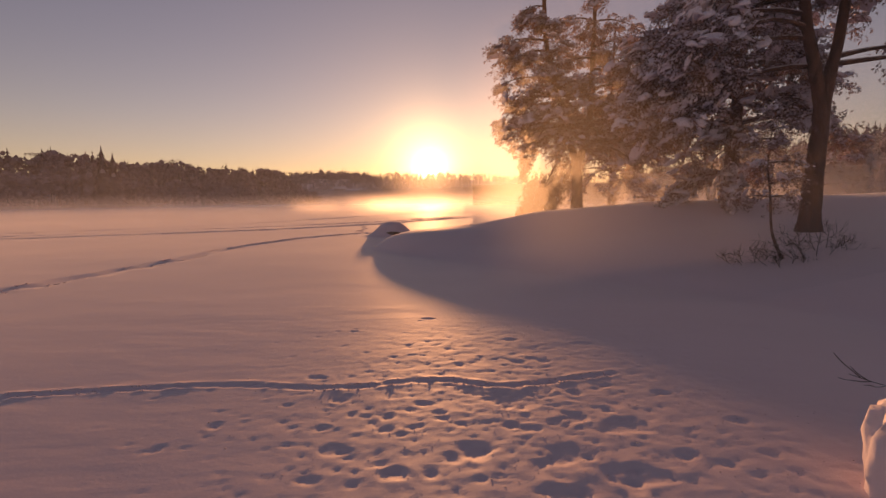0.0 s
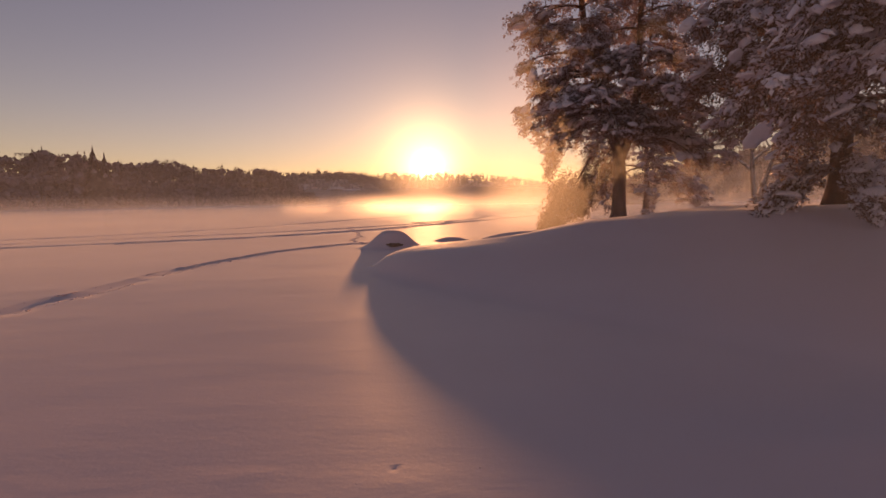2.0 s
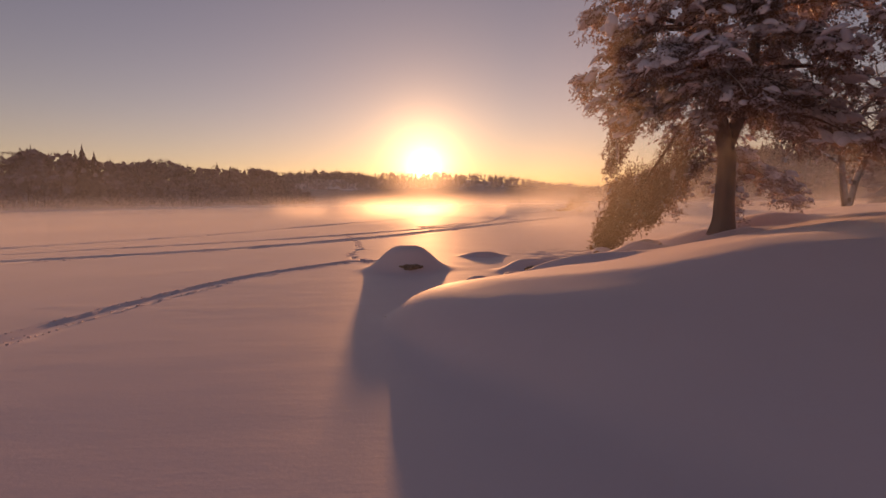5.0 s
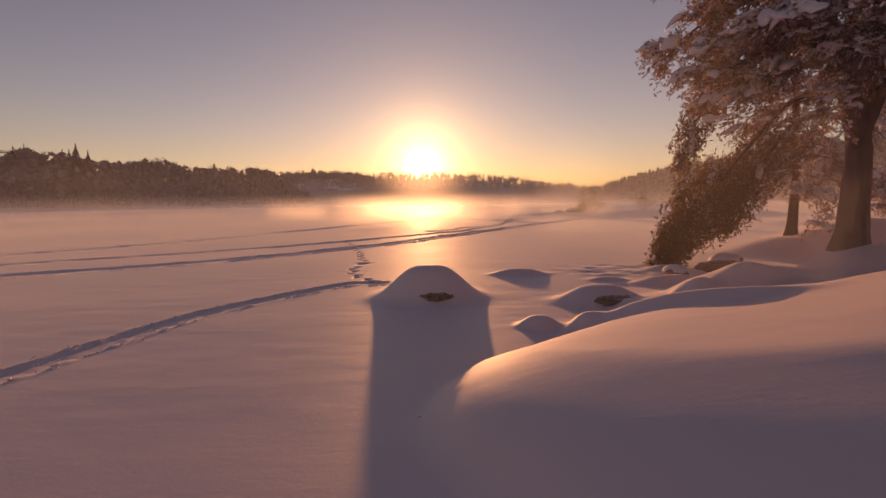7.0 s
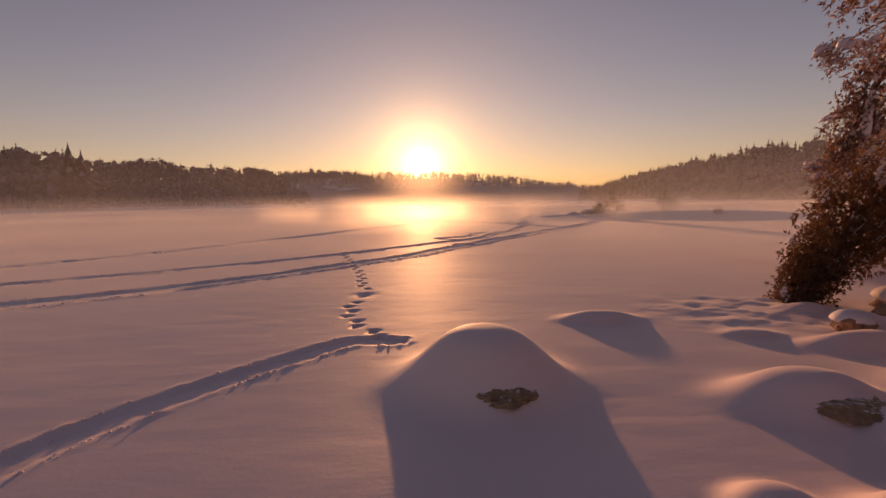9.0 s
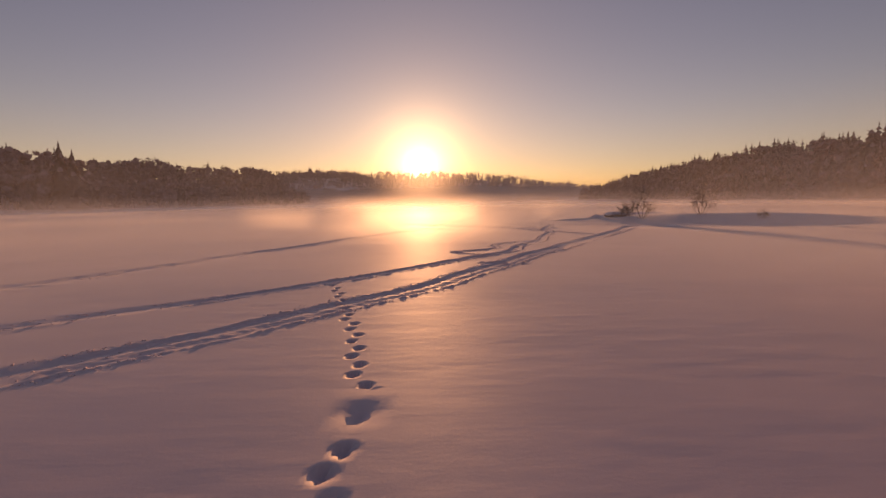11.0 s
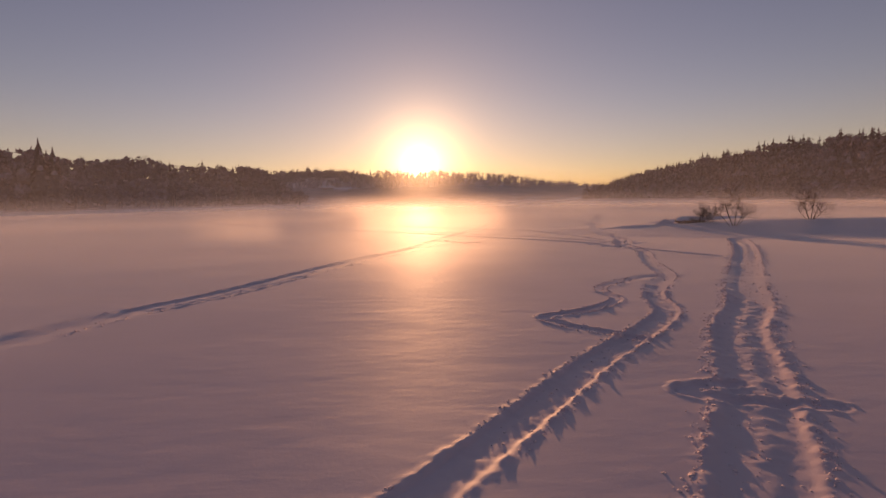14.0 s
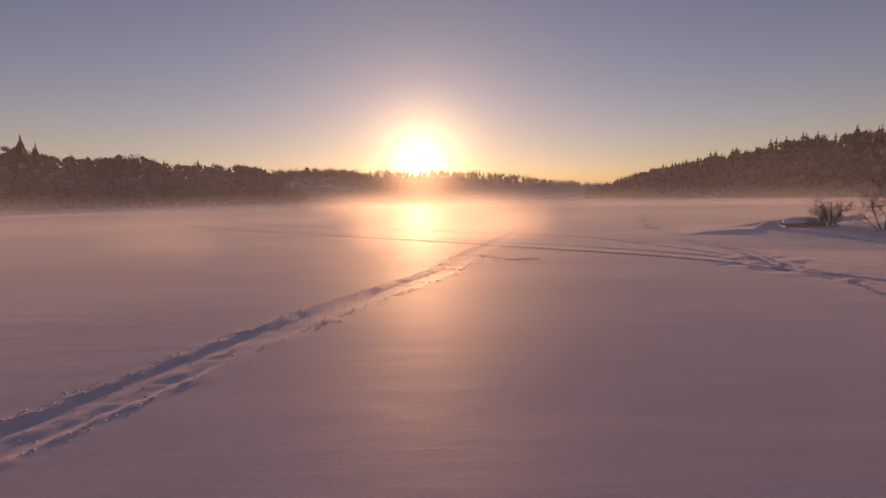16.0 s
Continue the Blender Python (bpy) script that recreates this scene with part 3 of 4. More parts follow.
SPRAYS, FLAKES = [], []
for seed_ in range(6):
    tuft_v, tuft_f, tuft_at = spray_shape(seed_)
    SPRAYS.append((tuft_v, tuft_f))
    FLAKES.append([flake_shape(tuft_at[k::3], seed_ * 10 + k) for k in range(3)])
PADS = [pad_shape(s) for s in range(10)]


def placed(shape, at, scale, yaw, tilt=0.0, roll=0.0):
    v, f = shape
    m = np.array(Euler((roll, tilt, yaw)).to_matrix())
    return (v * np.asarray(scale)) @ m.T + at, f


class Pine:
    """A pine: an Empty at its base, a trunk of one or two stems, limbs, needles and snow."""

    def __init__(self, base, label, seed, scale=1.0):
        self.scale = scale
        self.base, self.r = np.array(base, float), np.random.default_rng(seed)
        self.thing = tagged(new("pine_tree"), label, "tree")
        self.thing.location = base
        self.green, self.bare, self.snow, self.stems = Heap(), Heap(), Heap(), []

    def stem(self, points, r0, r1):
        pts = spline(points, 6)
        rad = np.linspace(r0, r1, len(pts))
        if pts[0][2] < 0.3:
            rad = rad * (1 + 0.45 * np.exp(-np.maximum(pts[:, 2], 0) / 0.35))
        v, f = tube(pts, rad, 14, 0.10)
        part("trunk", mesh_of("trunk", v, f, BARK_PINE), self.thing, "rough reddish-brown pine bark")
        self.stems.append((pts, rad))

    def limb(self, height, turn, length, rise, droop, stem=0, dense=1.0, start=0.3, snow=0.42):
        """A limb from the stem at a height: turn in degrees from +x, rise and droop as shares of its length."""
        pts, rad = self.stems[stem]
        k = int(np.argmin(np.abs(pts[:, 2] - height)))
        a = radians(turn)
        out = np.array([math.cos(a), math.sin(a), 0])
        across = np.array([-out[1], out[0], 0])
        s = np.linspace(0, 1, 9)[:, None]
        wave = 0.05 * length * np.sin(s * self.r.uniform(4, 7) + self.r.uniform(0, 6)) * s
        line = pts[k] + out * length * s * (1 - 0.12 * droop * s) + across * wave + np.array([0, 0, 1]) * length * (rise * s - droop * s**2.2)
        thick = max(0.03, min(0.55 * rad[k], 0.032 * length))
        v, f = tube(line, np.linspace(thick, 0.012, 9), 7, 0.15)
        part("limb", mesh_of("limb", v, f, BARK_PINE), self.thing)
        self.clothe(line, out, across, length, dense, start, snow)

    def clothe(self, line, out, across, length, dense, start, snow):
        """Drooping bunches of branch ends along the limb and on its side twigs."""
        r = self.r
        big = min(1.0, length / 4)
        for k in range(int(length * 3.7 * dense) + 1):
            s = start + (1 - start) * r.random() ** 0.85
            at = np.array([np.interp(s * 8, range(9), line[:, i]) for i in range(3)])
            aside = r.uniform(-1, 1) * (1.15 - 0.55 * s) * big
            at = at + across * aside + out * r.uniform(-0.1, 0.4) * big + np.array([0, 0, -0.32 * abs(aside) - 0.85 * big * r.random() ** 1.6])
            way = across * aside + out * 0.5 + np.array([0, 0, -r.uniform(0.1, 0.6)])
            self.bunch(at, r.uniform(0.34, 0.58) * (0.55 + 0.45 * big), snow, way / np.linalg.norm(way))

    def bunch(self, at, size, snow, way):
        """A bunch of branch ends like a drooping dome, dark below and with snow on its back."""
        r = self.r
        for k in range(6):
            d = r.normal(0, 1, 3)
            d = d / np.linalg.norm(d) * np.array([1, 1, 0.7])
            lean = way * 0.7 + d + np.array([0, 0, -0.35])
            self.tuft(at + d * size * 0.8, r.uniform(0.5, 0.74), snow if d[2] > 0.05 else 0.10 * snow, lean / np.linalg.norm(lean), False, 0.0)
        if r.random() < 1.35 * snow:
            for k in range(r.integers(2, 5)):
                w = size * r.uniform(0.26, 0.60) * self.scale
                c = at + np.array([r.normal(0, 0.4) * size, r.normal(0, 0.4) * size, 0.52 * size]) + way * 0.1
                self.snow.put(*placed(PADS[r.integers(len(PADS))], c, (w * r.uniform(0.9, 1.5), w * r.uniform(0.6, 0.9), w * r.uniform(0.3, 0.55)),
                                      math.atan2(way[1], way[0]) + r.normal(0, 0.4), 0.5 + r.normal(0, 0.25), r.normal(0, 0.3)))

    def tuft(self, at, size, snow, way, dark=False, load=0.22):
        """One branch end, drawn out along a way."""
        r = self.r
        size = size * self.scale
        k = r.integers(len(SPRAYS))
        turned = (math.atan2(way[1], way[0]) + r.normal(0, 0.4), math.asin(max(-1, min(1, -way[2]))) + r.normal(0, 0.25), r.normal(0, 0.4))
        stretch = (size * 1.05, size * 0.72, size * 0.66)
        (self.bare if dark else self.green).put(*placed(SPRAYS[k], at, stretch, *turned))
        for flakes in FLAKES[k]:
            if r.random() < snow:
                self.snow.put(*placed(flakes, at + np.array([0, 0, 0.03]), stretch, *turned))
        if r.random() < load * snow:
            w = r.uniform(0.16, 0.36) * self.scale
            self.snow.put(*placed(PADS[r.integers(len(PADS))], at + np.array([0, 0, 0.14 * size]), (w * r.uniform(0.9, 1.7), w * r.uniform(0.6, 0.9), w * r.uniform(0.4, 0.65)),
                                  turned[0], turned[1], r.normal(0, 0.3)))

    def bough(self, points, width, count, snow, dark=False, start=0.4):
        """A bough that hangs to the snow, thickly clothed."""
        pts = spline(points, 8)
        v, f = tube(pts, np.linspace(0.11, 0.015, len(pts)), 7, 0.15)
        part("limb", mesh_of("limb", v, f, BARK_PINE), self.thing)
        r = self.r
        for _ in range(count):
            s = start + (1 - start) * r.random()
            at = np.array([np.interp(s * (len(pts) - 1), range(len(pts)), pts[:, i]) for i in range(3)])
            wide = width * (0.35 + 0.65 * math.sin(math.pi * min(1, 0.12 + s * 0.9)))
            way = pts[-1] - pts[len(pts) // 2] + r.normal(0, 0.8, 3)
            off = r.normal(0, 1, 3)
            off *= wide * 0.85 * r.random() ** 0.4 / np.linalg.norm(off)
            self.tuft(at + off * np.array([1, 1, 0.8]), r.uniform(0.55, 0.85), snow * (1.0 if s < 0.6 else 0.4), way / np.linalg.norm(way), dark)

    def crown(self, low, high, count, reach, stem=0, droop=0.45, turns=(0, 360), dense=1.0):
        """Limbs all round from low to high, long below and short at the top."""
        for k in range(count):
            u = (k + self.r.random()) / count
            turn = turns[0] + (k * 137.5 + self.r.uniform(-25, 25)) % (turns[1] - turns[0])
            length = reach * (1 - 0.55 * u**1.5) * self.r.uniform(0.75, 1.1)
            self.limb(low + (high - low) * u, turn, length, self.r.uniform(0.05, 0.35), droop * self.r.uniform(0.6, 1.3), stem, dense)

    def done(self):
        tagged(part("needles", self.green.mesh("needles", NEEDLES, False), self.thing, "frosted pine needles, reddened and brightened for glare"), kind="stuff")
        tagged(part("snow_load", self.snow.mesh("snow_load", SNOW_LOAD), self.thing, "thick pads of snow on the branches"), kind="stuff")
        if self.bare.n:
            tagged(part("bough_needles", self.bare.mesh("bough_needles", NEEDLES_BARE, False), self.thing, "dark needles free of snow on hanging boughs"), kind="stuff")
        return self.thing


# great forked pine at the tip of the bank
p = Pine((8.2, 29.3, height_at(8.2, 29.3) - 0.1), "great forked snow-laden pine at the tip of the bank", 1)
p.stem([(0, 0, 0), (0.02, 0, 1.6), (-0.05, 0, 3.2), (-0.6, 0.1, 5.0), (-1.3, 0.2, 7.2), (-1.9, 0.3, 10.5), (-2.1, 0.3, 14.5)], 0.36, 0.10)
p.stem([(-0.05, 0, 3.0), (0.45, 0.0, 4.4), (0.75, -0.1, 6.5), (0.8, -0.1, 10), (1.0, 0, 14.5)], 0.25, 0.09)
p.limb(6.0, 180, 3.5, 0.20, 0.48, 0, 1.4)
p.limb(6.6, 150, 3.9, 0.22, 0.50, 0, 1.4)
p.limb(7.0, 195, 3.4, 0.30, 0.42, 0, 1.3)
p.limb(8.2, 165, 3.4, 0.35, 0.42, 0, 1.3)
p.limb(9.4, 190, 3.2, 0.35, 0.40, 0, 1.3)
p.limb(10.5, 150, 3.8, 0.40, 0.45, 0, 1.3)
p.limb(6.0, 215, 3.4, 0.25, 0.45, 0, 1.2)
p.limb(5.2, 170, 3.2, 0.25, 0.50, 0, 1.2)
p.bough([(-0.3, 0.1, 4.2), (-0.2, 2.2, 4.4), (-0.6, 3.8, 3.0), (-1.5, 4.8, 1.0), (-2.6, 5.2, -1.0)], 1.9, 850, 0.03, True, 0.6)
p.bough([(-0.2, 0.1, 3.6), (0.6, 3.0, 3.9), (0.3, 4.4, 2.4), (-0.5, 5.0, 0.2)], 1.5, 480, 0.1, True)
p.bough([(-0.9, 0.1, 5.6), (-2.0, 2.0, 5.4), (-2.4, 3.4, 4.2), (-2.6, 4.2, 2.4)], 0.9, 200, 0.3)
p.limb(4.4, -20, 4.4, 0.15, 0.45, 1, 1.5)
p.limb(5.2, 20, 4.6, 0.20, 0.45, 1, 1.4)
p.limb(4.1, -50, 3.6, 0.15, 0.5, 1, 1.3)
p.limb(5.8, -10, 4.8, 0.2, 0.5, 1, 1.4)
p.crown(4.6, 13.0, 16, 3.2, 0, 0.55, (140, 310), 1.6)
p.crown(4.8, 11.5, 9, 2.4, 1, 0.6, (200, 350), 1.5)
p.crown(3.9, 7.0, 9, 2.6, 0, 0.5, (170, 370))
p.crown(4.4, 7.0, 6, 2.4, 1, 0.5, (190, 380))
p.crown(5.0, 12.5, 13, 3.4, 0, dense=1.15)
p.crown(5.0, 12.5, 16, 4.4, 1, dense=1.15)
p.done()

# slimmer pine behind it
p = Pine((13.5, 38.5, height_at(13.5, 38.5) - 0.1), "slender snow-laden pine on the shore", 2)
p.stem([(0, 0, 0), (0.05, 0, 3), (-0.1, 0.1, 8), (0.1, 0, 15)], 0.22, 0.06)
p.crown(3.4, 14.5, 24, 4.2, 0, 0.6, dense=0.85)
p.limb(3.2, 250, 3.6, 0.1, 0.6, 0, 1.3)
p.limb(3.4, 320, 3.6, 0.1, 0.6, 0, 1.3)
p.limb(3.8, 205, 4.0, 0.1, 0.6, 0, 1.3)
p.limb(3.6, 285, 3.8, 0.1, 0.6, 0, 1.3)
p.done()

# broad pine on the middle of the bank
p = Pine((13.5, 22.5, height_at(13.5, 22.5) - 0.1), "broad pine with low boughs bent down by snow", 3)
p.stem([(0, 0, 0), (0.05, 0, 2.5), (0.2, 0, 6), (0.1, 0.1, 10), (0, 0, 15)], 0.36, 0.10)
p.bough([(0, 0, 1.2), (-1.6, -0.8, 1.4), (-3.0, -1.6, 0.5), (-4.5, -2.2, -0.5)], 0.8, 190, 0.9)
p.bough([(0, 0, 1.5), (-0.8, -1.6, 1.5), (-1.8, -3.2, 0.7), (-2.6, -4.4, -0.2)], 0.7, 130, 0.9)
p.limb(4.6, 190, 5.0, 0.25, 0.50, 0, 1.7)
p.limb(5.6, 175, 6.0, 0.30, 0.50, 0, 1.6)
p.limb(6.4, 200, 6.4, 0.30, 0.50, 0, 1.7)
p.limb(7.6, 185, 6.4, 0.28, 0.60, 0, 1.6)
p.limb(3.4, 215, 4.6, 0.15, 0.5, 0, 1.6)
p.limb(3.8, 240, 4.4, 0.15, 0.5, 0, 1.6)
p.limb(8.6, 210, 5.6, 0.30, 0.50, 0, 1.4)
p.crown(3.6, 12, 24, 5.2, 0, 0.6, dense=1.1)
p.crown(4.4, 9.5, 9, 6.2, 0, 0.55, (175, 275), 1.5)
p.done()

# near forked pine with bare lower trunk
p = Pine((10.92, 14.2, height_at(10.92, 14.2) - 0.1), "tall forked pine with a bare lower trunk", 4)
p.stem([(0, 0, 0), (0.08, 0, 2), (0.16, 0, 3.6), (-0.05, 0.1, 4.9), (-0.45, 0.1, 6.8), (-0.7, 0, 11)], 0.27, 0.10)
p.stem([(0.14, 0, 3.3), (0.3, 0, 4.5), (0.6, 0, 6.2), (0.9, 0, 11)], 0.22, 0.09)
p.limb(5.6, 168, 4.6, 0.22, 0.75, 0, 1.9, 0.35, 0.55)
p.limb(6.0, 190, 4.8, 0.30, 0.85, 0, 1.9, 0.35, 0.55)
p.limb(4.8, 150, 4.2, 0.15, 0.55, 0, 1.7, 0.45, 0.55)
p.limb(7.0, 150, 5.2, 0.25, 0.80, 0, 1.8, 0.3, 0.55)
p.limb(7.4, 205, 5.2, 0.25, 0.80, 0, 1.8, 0.3, 0.55)
p.limb(6.6, 135, 5.0, 0.25, 0.85, 0, 1.8, 0.3, 0.55)
p.limb(6.4, 178, 5.6, 0.25, 0.75, 0, 1.9, 0.3, 0.55)
p.limb(5.2, 10, 3.4, 0.25, 0.12, 1, 0.5, 0.7)
p.limb(5.0, -15, 3.6, 0.10, 0.06, 1, 0.5, 0.7)
p.crown(7.2, 10.8, 12, 4.0, 0, 0.6)
p.crown(7.2, 10.8, 10, 4.0, 1, 0.5)
p.done()

# young pine by the near trunk
p = Pine((8.3, 11.5, height_at(8.3, 11.5) - 0.1), "leaning young pine with snow-caked twigs", 5, 0.62)
p.stem([(0, 0, 0), (-0.25, 0.1, 0.7), (-0.35, 0.1, 1.6), (-0.45, 0.1, 2.6), (-0.3, 0.1, 3.8)], 0.036, 0.012)
p.crown(1.4, 3.7, 13, 0.85, 0, 0.3, dense=1.2)
p.done()


# ---------------------------------------------------------------- bare trees and shrubs
def bare_tree(name, base, stems, reach, label, category, mat, seed, depth=4, group=""):
    """A leafless tree or shrub: stems as (lean x, lean y, height, radius), each branching depth times."""
    r = np.random.default_rng(seed)
    thing = tagged(new(name), label, category, group)
    thing.location = base
    twigs = Heap()

    def grow(at, way, length, radius, level):
        n = 4
        pts, w = [at], way
        for _ in range(n):
            w = w + r.normal(0, 0.16 if level else 0.05, 3) + np.array([0, 0, 0.05])
            w = w / np.linalg.norm(w)
            pts.append(pts[-1] + w * length / n)
        pts = np.array(pts)
        v, f = tube(pts, np.linspace(radius, radius * 0.55, n + 1), 6 if level < 2 else 3)
        if level < 2:
            part("limb" if level else "stem", mesh_of("stem", v, f, mat), thing)
        else:
            twigs.put(v, f)
        if level >= depth:
            return
        for k in range(r.integers(4, 6) if level < 2 else 3):
            s = r.uniform(0.35, 1.0)
            p0 = np.array([np.interp(s * n, range(n + 1), pts[:, i]) for i in range(3)])
            turn = r.normal(0, 1, 3)
            side = np.cross(w, turn)
            side /= np.linalg.norm(side) + 1e-9
            d = w * 0.55 + side * r.uniform(0.5, 1.0) * reach
            grow(p0, d / np.linalg.norm(d), length * r.uniform(0.5, 0.72), max(radius * 0.55, 0.3 * radius + 0.004), level + 1)

    for lx, ly, h, rad in stems:
        way = np.array([lx, ly, 1.0])
        grow(np.array([lx * 0.3, ly * 0.3, -0.1]), way / np.linalg.norm(way), h, rad, 0)
    if twigs.n:
        tagged(part("crown", twigs.mesh("crown", mat), thing), kind="stuff")
    return thing


def on_ground(x, y):
    return (x, y, height_at(x, y))


bare_tree("bare_tree", on_ground(23.3, 41.6), [(-0.16, 0, 5.4, 0.22), (0.22, 0.05, 6.0, 0.22)], 1.25, "leafless broad tree with two stems and snowy branches", "tree", BARK_SNOWY, 21, 4)
for sx, sy, hs, sd in ((21.0, 92.2, 1.7, 31), (20.6, 87.6, 2.6, 32), (28.6, 88.8, 2.5, 33), (33.5, 84.5, 0.8, 34), (19.6, 91.0, 1.2, 35)):
    bare_tree("shrub", on_ground(sx, sy), [(0.05, 0, hs, 0.035), (-0.4, 0.1, hs * 0.7, 0.03), (0.45, -0.1, hs * 0.7, 0.03), (-0.15, 0.3, hs * 0.8, 0.03), (-0.9, 0.2, hs * 0.6, 0.025), (0.9, 0, hs * 0.6, 0.025), (0.2, -0.5, hs * 0.6, 0.025)], 0.8,
              "bare reddish-brown shrub on the snowy island", "shrub", TWIG, sd, 3, "shrubs on the island")
for sx, sy, hs, sd in ((8.9, 11.3, 0.8, 41), (7.6, 11.6, 0.4, 42), (9.6, 11.9, 0.5, 43), (8.1, 11.0, 0.35, 44)):
    bare_tree("shrub", on_ground(sx, sy), [(0.1, 0, hs, 0.010), (-0.6, 0.1, hs * 0.8, 0.008), (0.7, -0.1, hs * 0.7, 0.008), (-1.4, 0.3, hs, 0.008), (-1.0, -0.4, hs * 0.9, 0.008), (1.5, 0.2, hs * 0.8, 0.008)], 0.9,
              "low bare twigs poking out of the snow", "shrub", TWIG, sd, 2, "twigs on the bank")
bare_tree("shrub", (6.35, 4.3, 0.26), [(-6.0, 0.6, 0.6, 0.006)], 0.28, "thin bare twig with clinging snow", "shrub", TWIG, 45, 1)


# ---------------------------------------------------------------- boulders
def boulder(base, size, seed, label, cap=True, turn=0.0):
    """A dark rock with broken faces under a cushion of snow."""
    r = np.random.default_rng(seed)
    o = r.uniform(0, 30, 3)
    thing = tagged(new("boulder"), label, "rock", "boulders on the shore")
    thing.location = base
    thing.rotation_euler = (0, 0, turn)
    v, f = BALL3
    d = np.array([noise.noise(Vector(p * 1.1 + o)) * 0.35 + noise.cell(Vector(p * 2.2 + o)) * 0.16 + 0.1 * noise.noise(Vector(p * 4 + o)) for p in v])
    w = np.sign(v) * np.abs(v) ** 0.75 * (1 + d[:, None]) * np.array(size)
    part("rock", mesh_of("rock", w, f, ROCK, False), thing, "bare dark brown stone face")
    if cap:
        n = np.array([noise.noise(Vector(p * 1.2 + o)) for p in v])
        c = v * (1.16 + 0.2 * n[:, None]) * np.array([size[0], size[1], size[2] * 0.85])
        c[:, 2] = np.where(v[:, 2] < 0, c[:, 2] * 0.45, c[:, 2]) + size[2] * 0.40
        c[:, 1] += 0.12 * size[1]
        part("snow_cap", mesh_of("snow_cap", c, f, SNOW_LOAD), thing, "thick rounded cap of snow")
    return thing


def bare_face(base, size, seed, label, turn=0.0, rag=0.12):
    """The bare side of a stone that shows, ragged-edged, out of its mound of snow."""
    o = np.random.default_rng(seed).uniform(0, 30, 3)
    v, f = ball(5)
    n = np.array([noise.noise(Vector(p * 2.2 + o)) + 0.7 * noise.noise(Vector(p * 5.0 + o)) + 0.45 * noise.noise(Vector(p * 11.0 + o)) for p in v])
    thing = tagged(new("boulder"), label, "rock", "boulders on the shore")
    thing.location, thing.rotation_euler = base, (0, 0, turn)
    part("rock", mesh_of("rock", v * (1 + rag * n[:, None]) * np.array(size), f, ROCK, False), thing, "bare brown stone face")
    return thing


bare_face((-3.05, 28.83, 0.17), (0.60, 0.74, 0.17), 1, "brown stone showing low in a large rounded mound of snow", 0.15)
bare_face((1.28, 28.2, 0.13), (0.60, 0.72, 0.14), 2, "dark broken stone showing under a mound of snow")
bare_face((2.78, 27.55, 0.14), (0.30, 0.36, 0.16), 3, "dark stone showing at the foot of the bank")
bare_face((6.5, 31.95, 0.26), (0.95, 0.62, 0.26), 4, "wide dark rock ledge under thick snow", -0.15, 0.1)
boulder((4.7, 31.7, 0.15), (0.35, 0.3, 0.22), 5, "small snow-capped stone at the shore")
boulder((7.4, 33.4, 0.2), (0.5, 0.4, 0.3), 6, "snow-capped stone below the hanging bough")
boulder((19.2, 92.4, height_at(19.2, 92.4) + 0.1), (1.25, 0.7, 0.42), 7, "flat snow-capped rock on the island")
lump_v, lump_f = ball(4)
rough_lump = np.array([0.30 * noise.noise(Vector(q * 1.5)) + 0.16 * noise.noise(Vector(q * 4.0)) + 0.07 * noise.noise(Vector(q * 9.0)) for q in lump_v])
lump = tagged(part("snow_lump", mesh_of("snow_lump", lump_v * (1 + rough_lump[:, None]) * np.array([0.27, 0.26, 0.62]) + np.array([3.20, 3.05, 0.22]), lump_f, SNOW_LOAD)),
              "tall lump of snow over a stump at the shore", "snow")


# ---------------------------------------------------------------- woods round the lake
def spruce_shape(seed, tiers=9, arms=8):
    r = np.random.default_rng(seed)
    v, f = [], []
    for k in range(tiers):
        u = k / (tiers - 1)
        z, rad = 0.12 + 0.84 * u, 0.23 * (1 - u) ** 0.75 + 0.02
        for a in range(arms):
            t = 2 * math.pi * (a + r.random() * 0.8) / arms
            w = rad * r.uniform(0.65, 1.15)
            tip = np.array([math.cos(t) * w, math.sin(t) * w, z - 0.05 - 0.05 * (1 - u)])
            side = np.array([-math.sin(t), math.cos(t), 0]) * rad * 0.42
            n = len(v)
            v += [np.array([0, 0, z + 0.07]), tip * [0.7, 0.7, 1] + [0, 0, 0.012] + side, tip, tip * [0.7, 0.7, 1] + [0, 0, 0.012] - side]
            f += [(n, n + 1, n + 2), (n, n + 2, n + 3)]
    return np.array(v), np.array(f)


def lobe(r, at, size):
    """A rough small clump of twigs."""
    v, f = BALL0
    return v * r.uniform(0.65, 1.25, (len(v), 1)) * np.asarray(size) + np.asarray(at), f


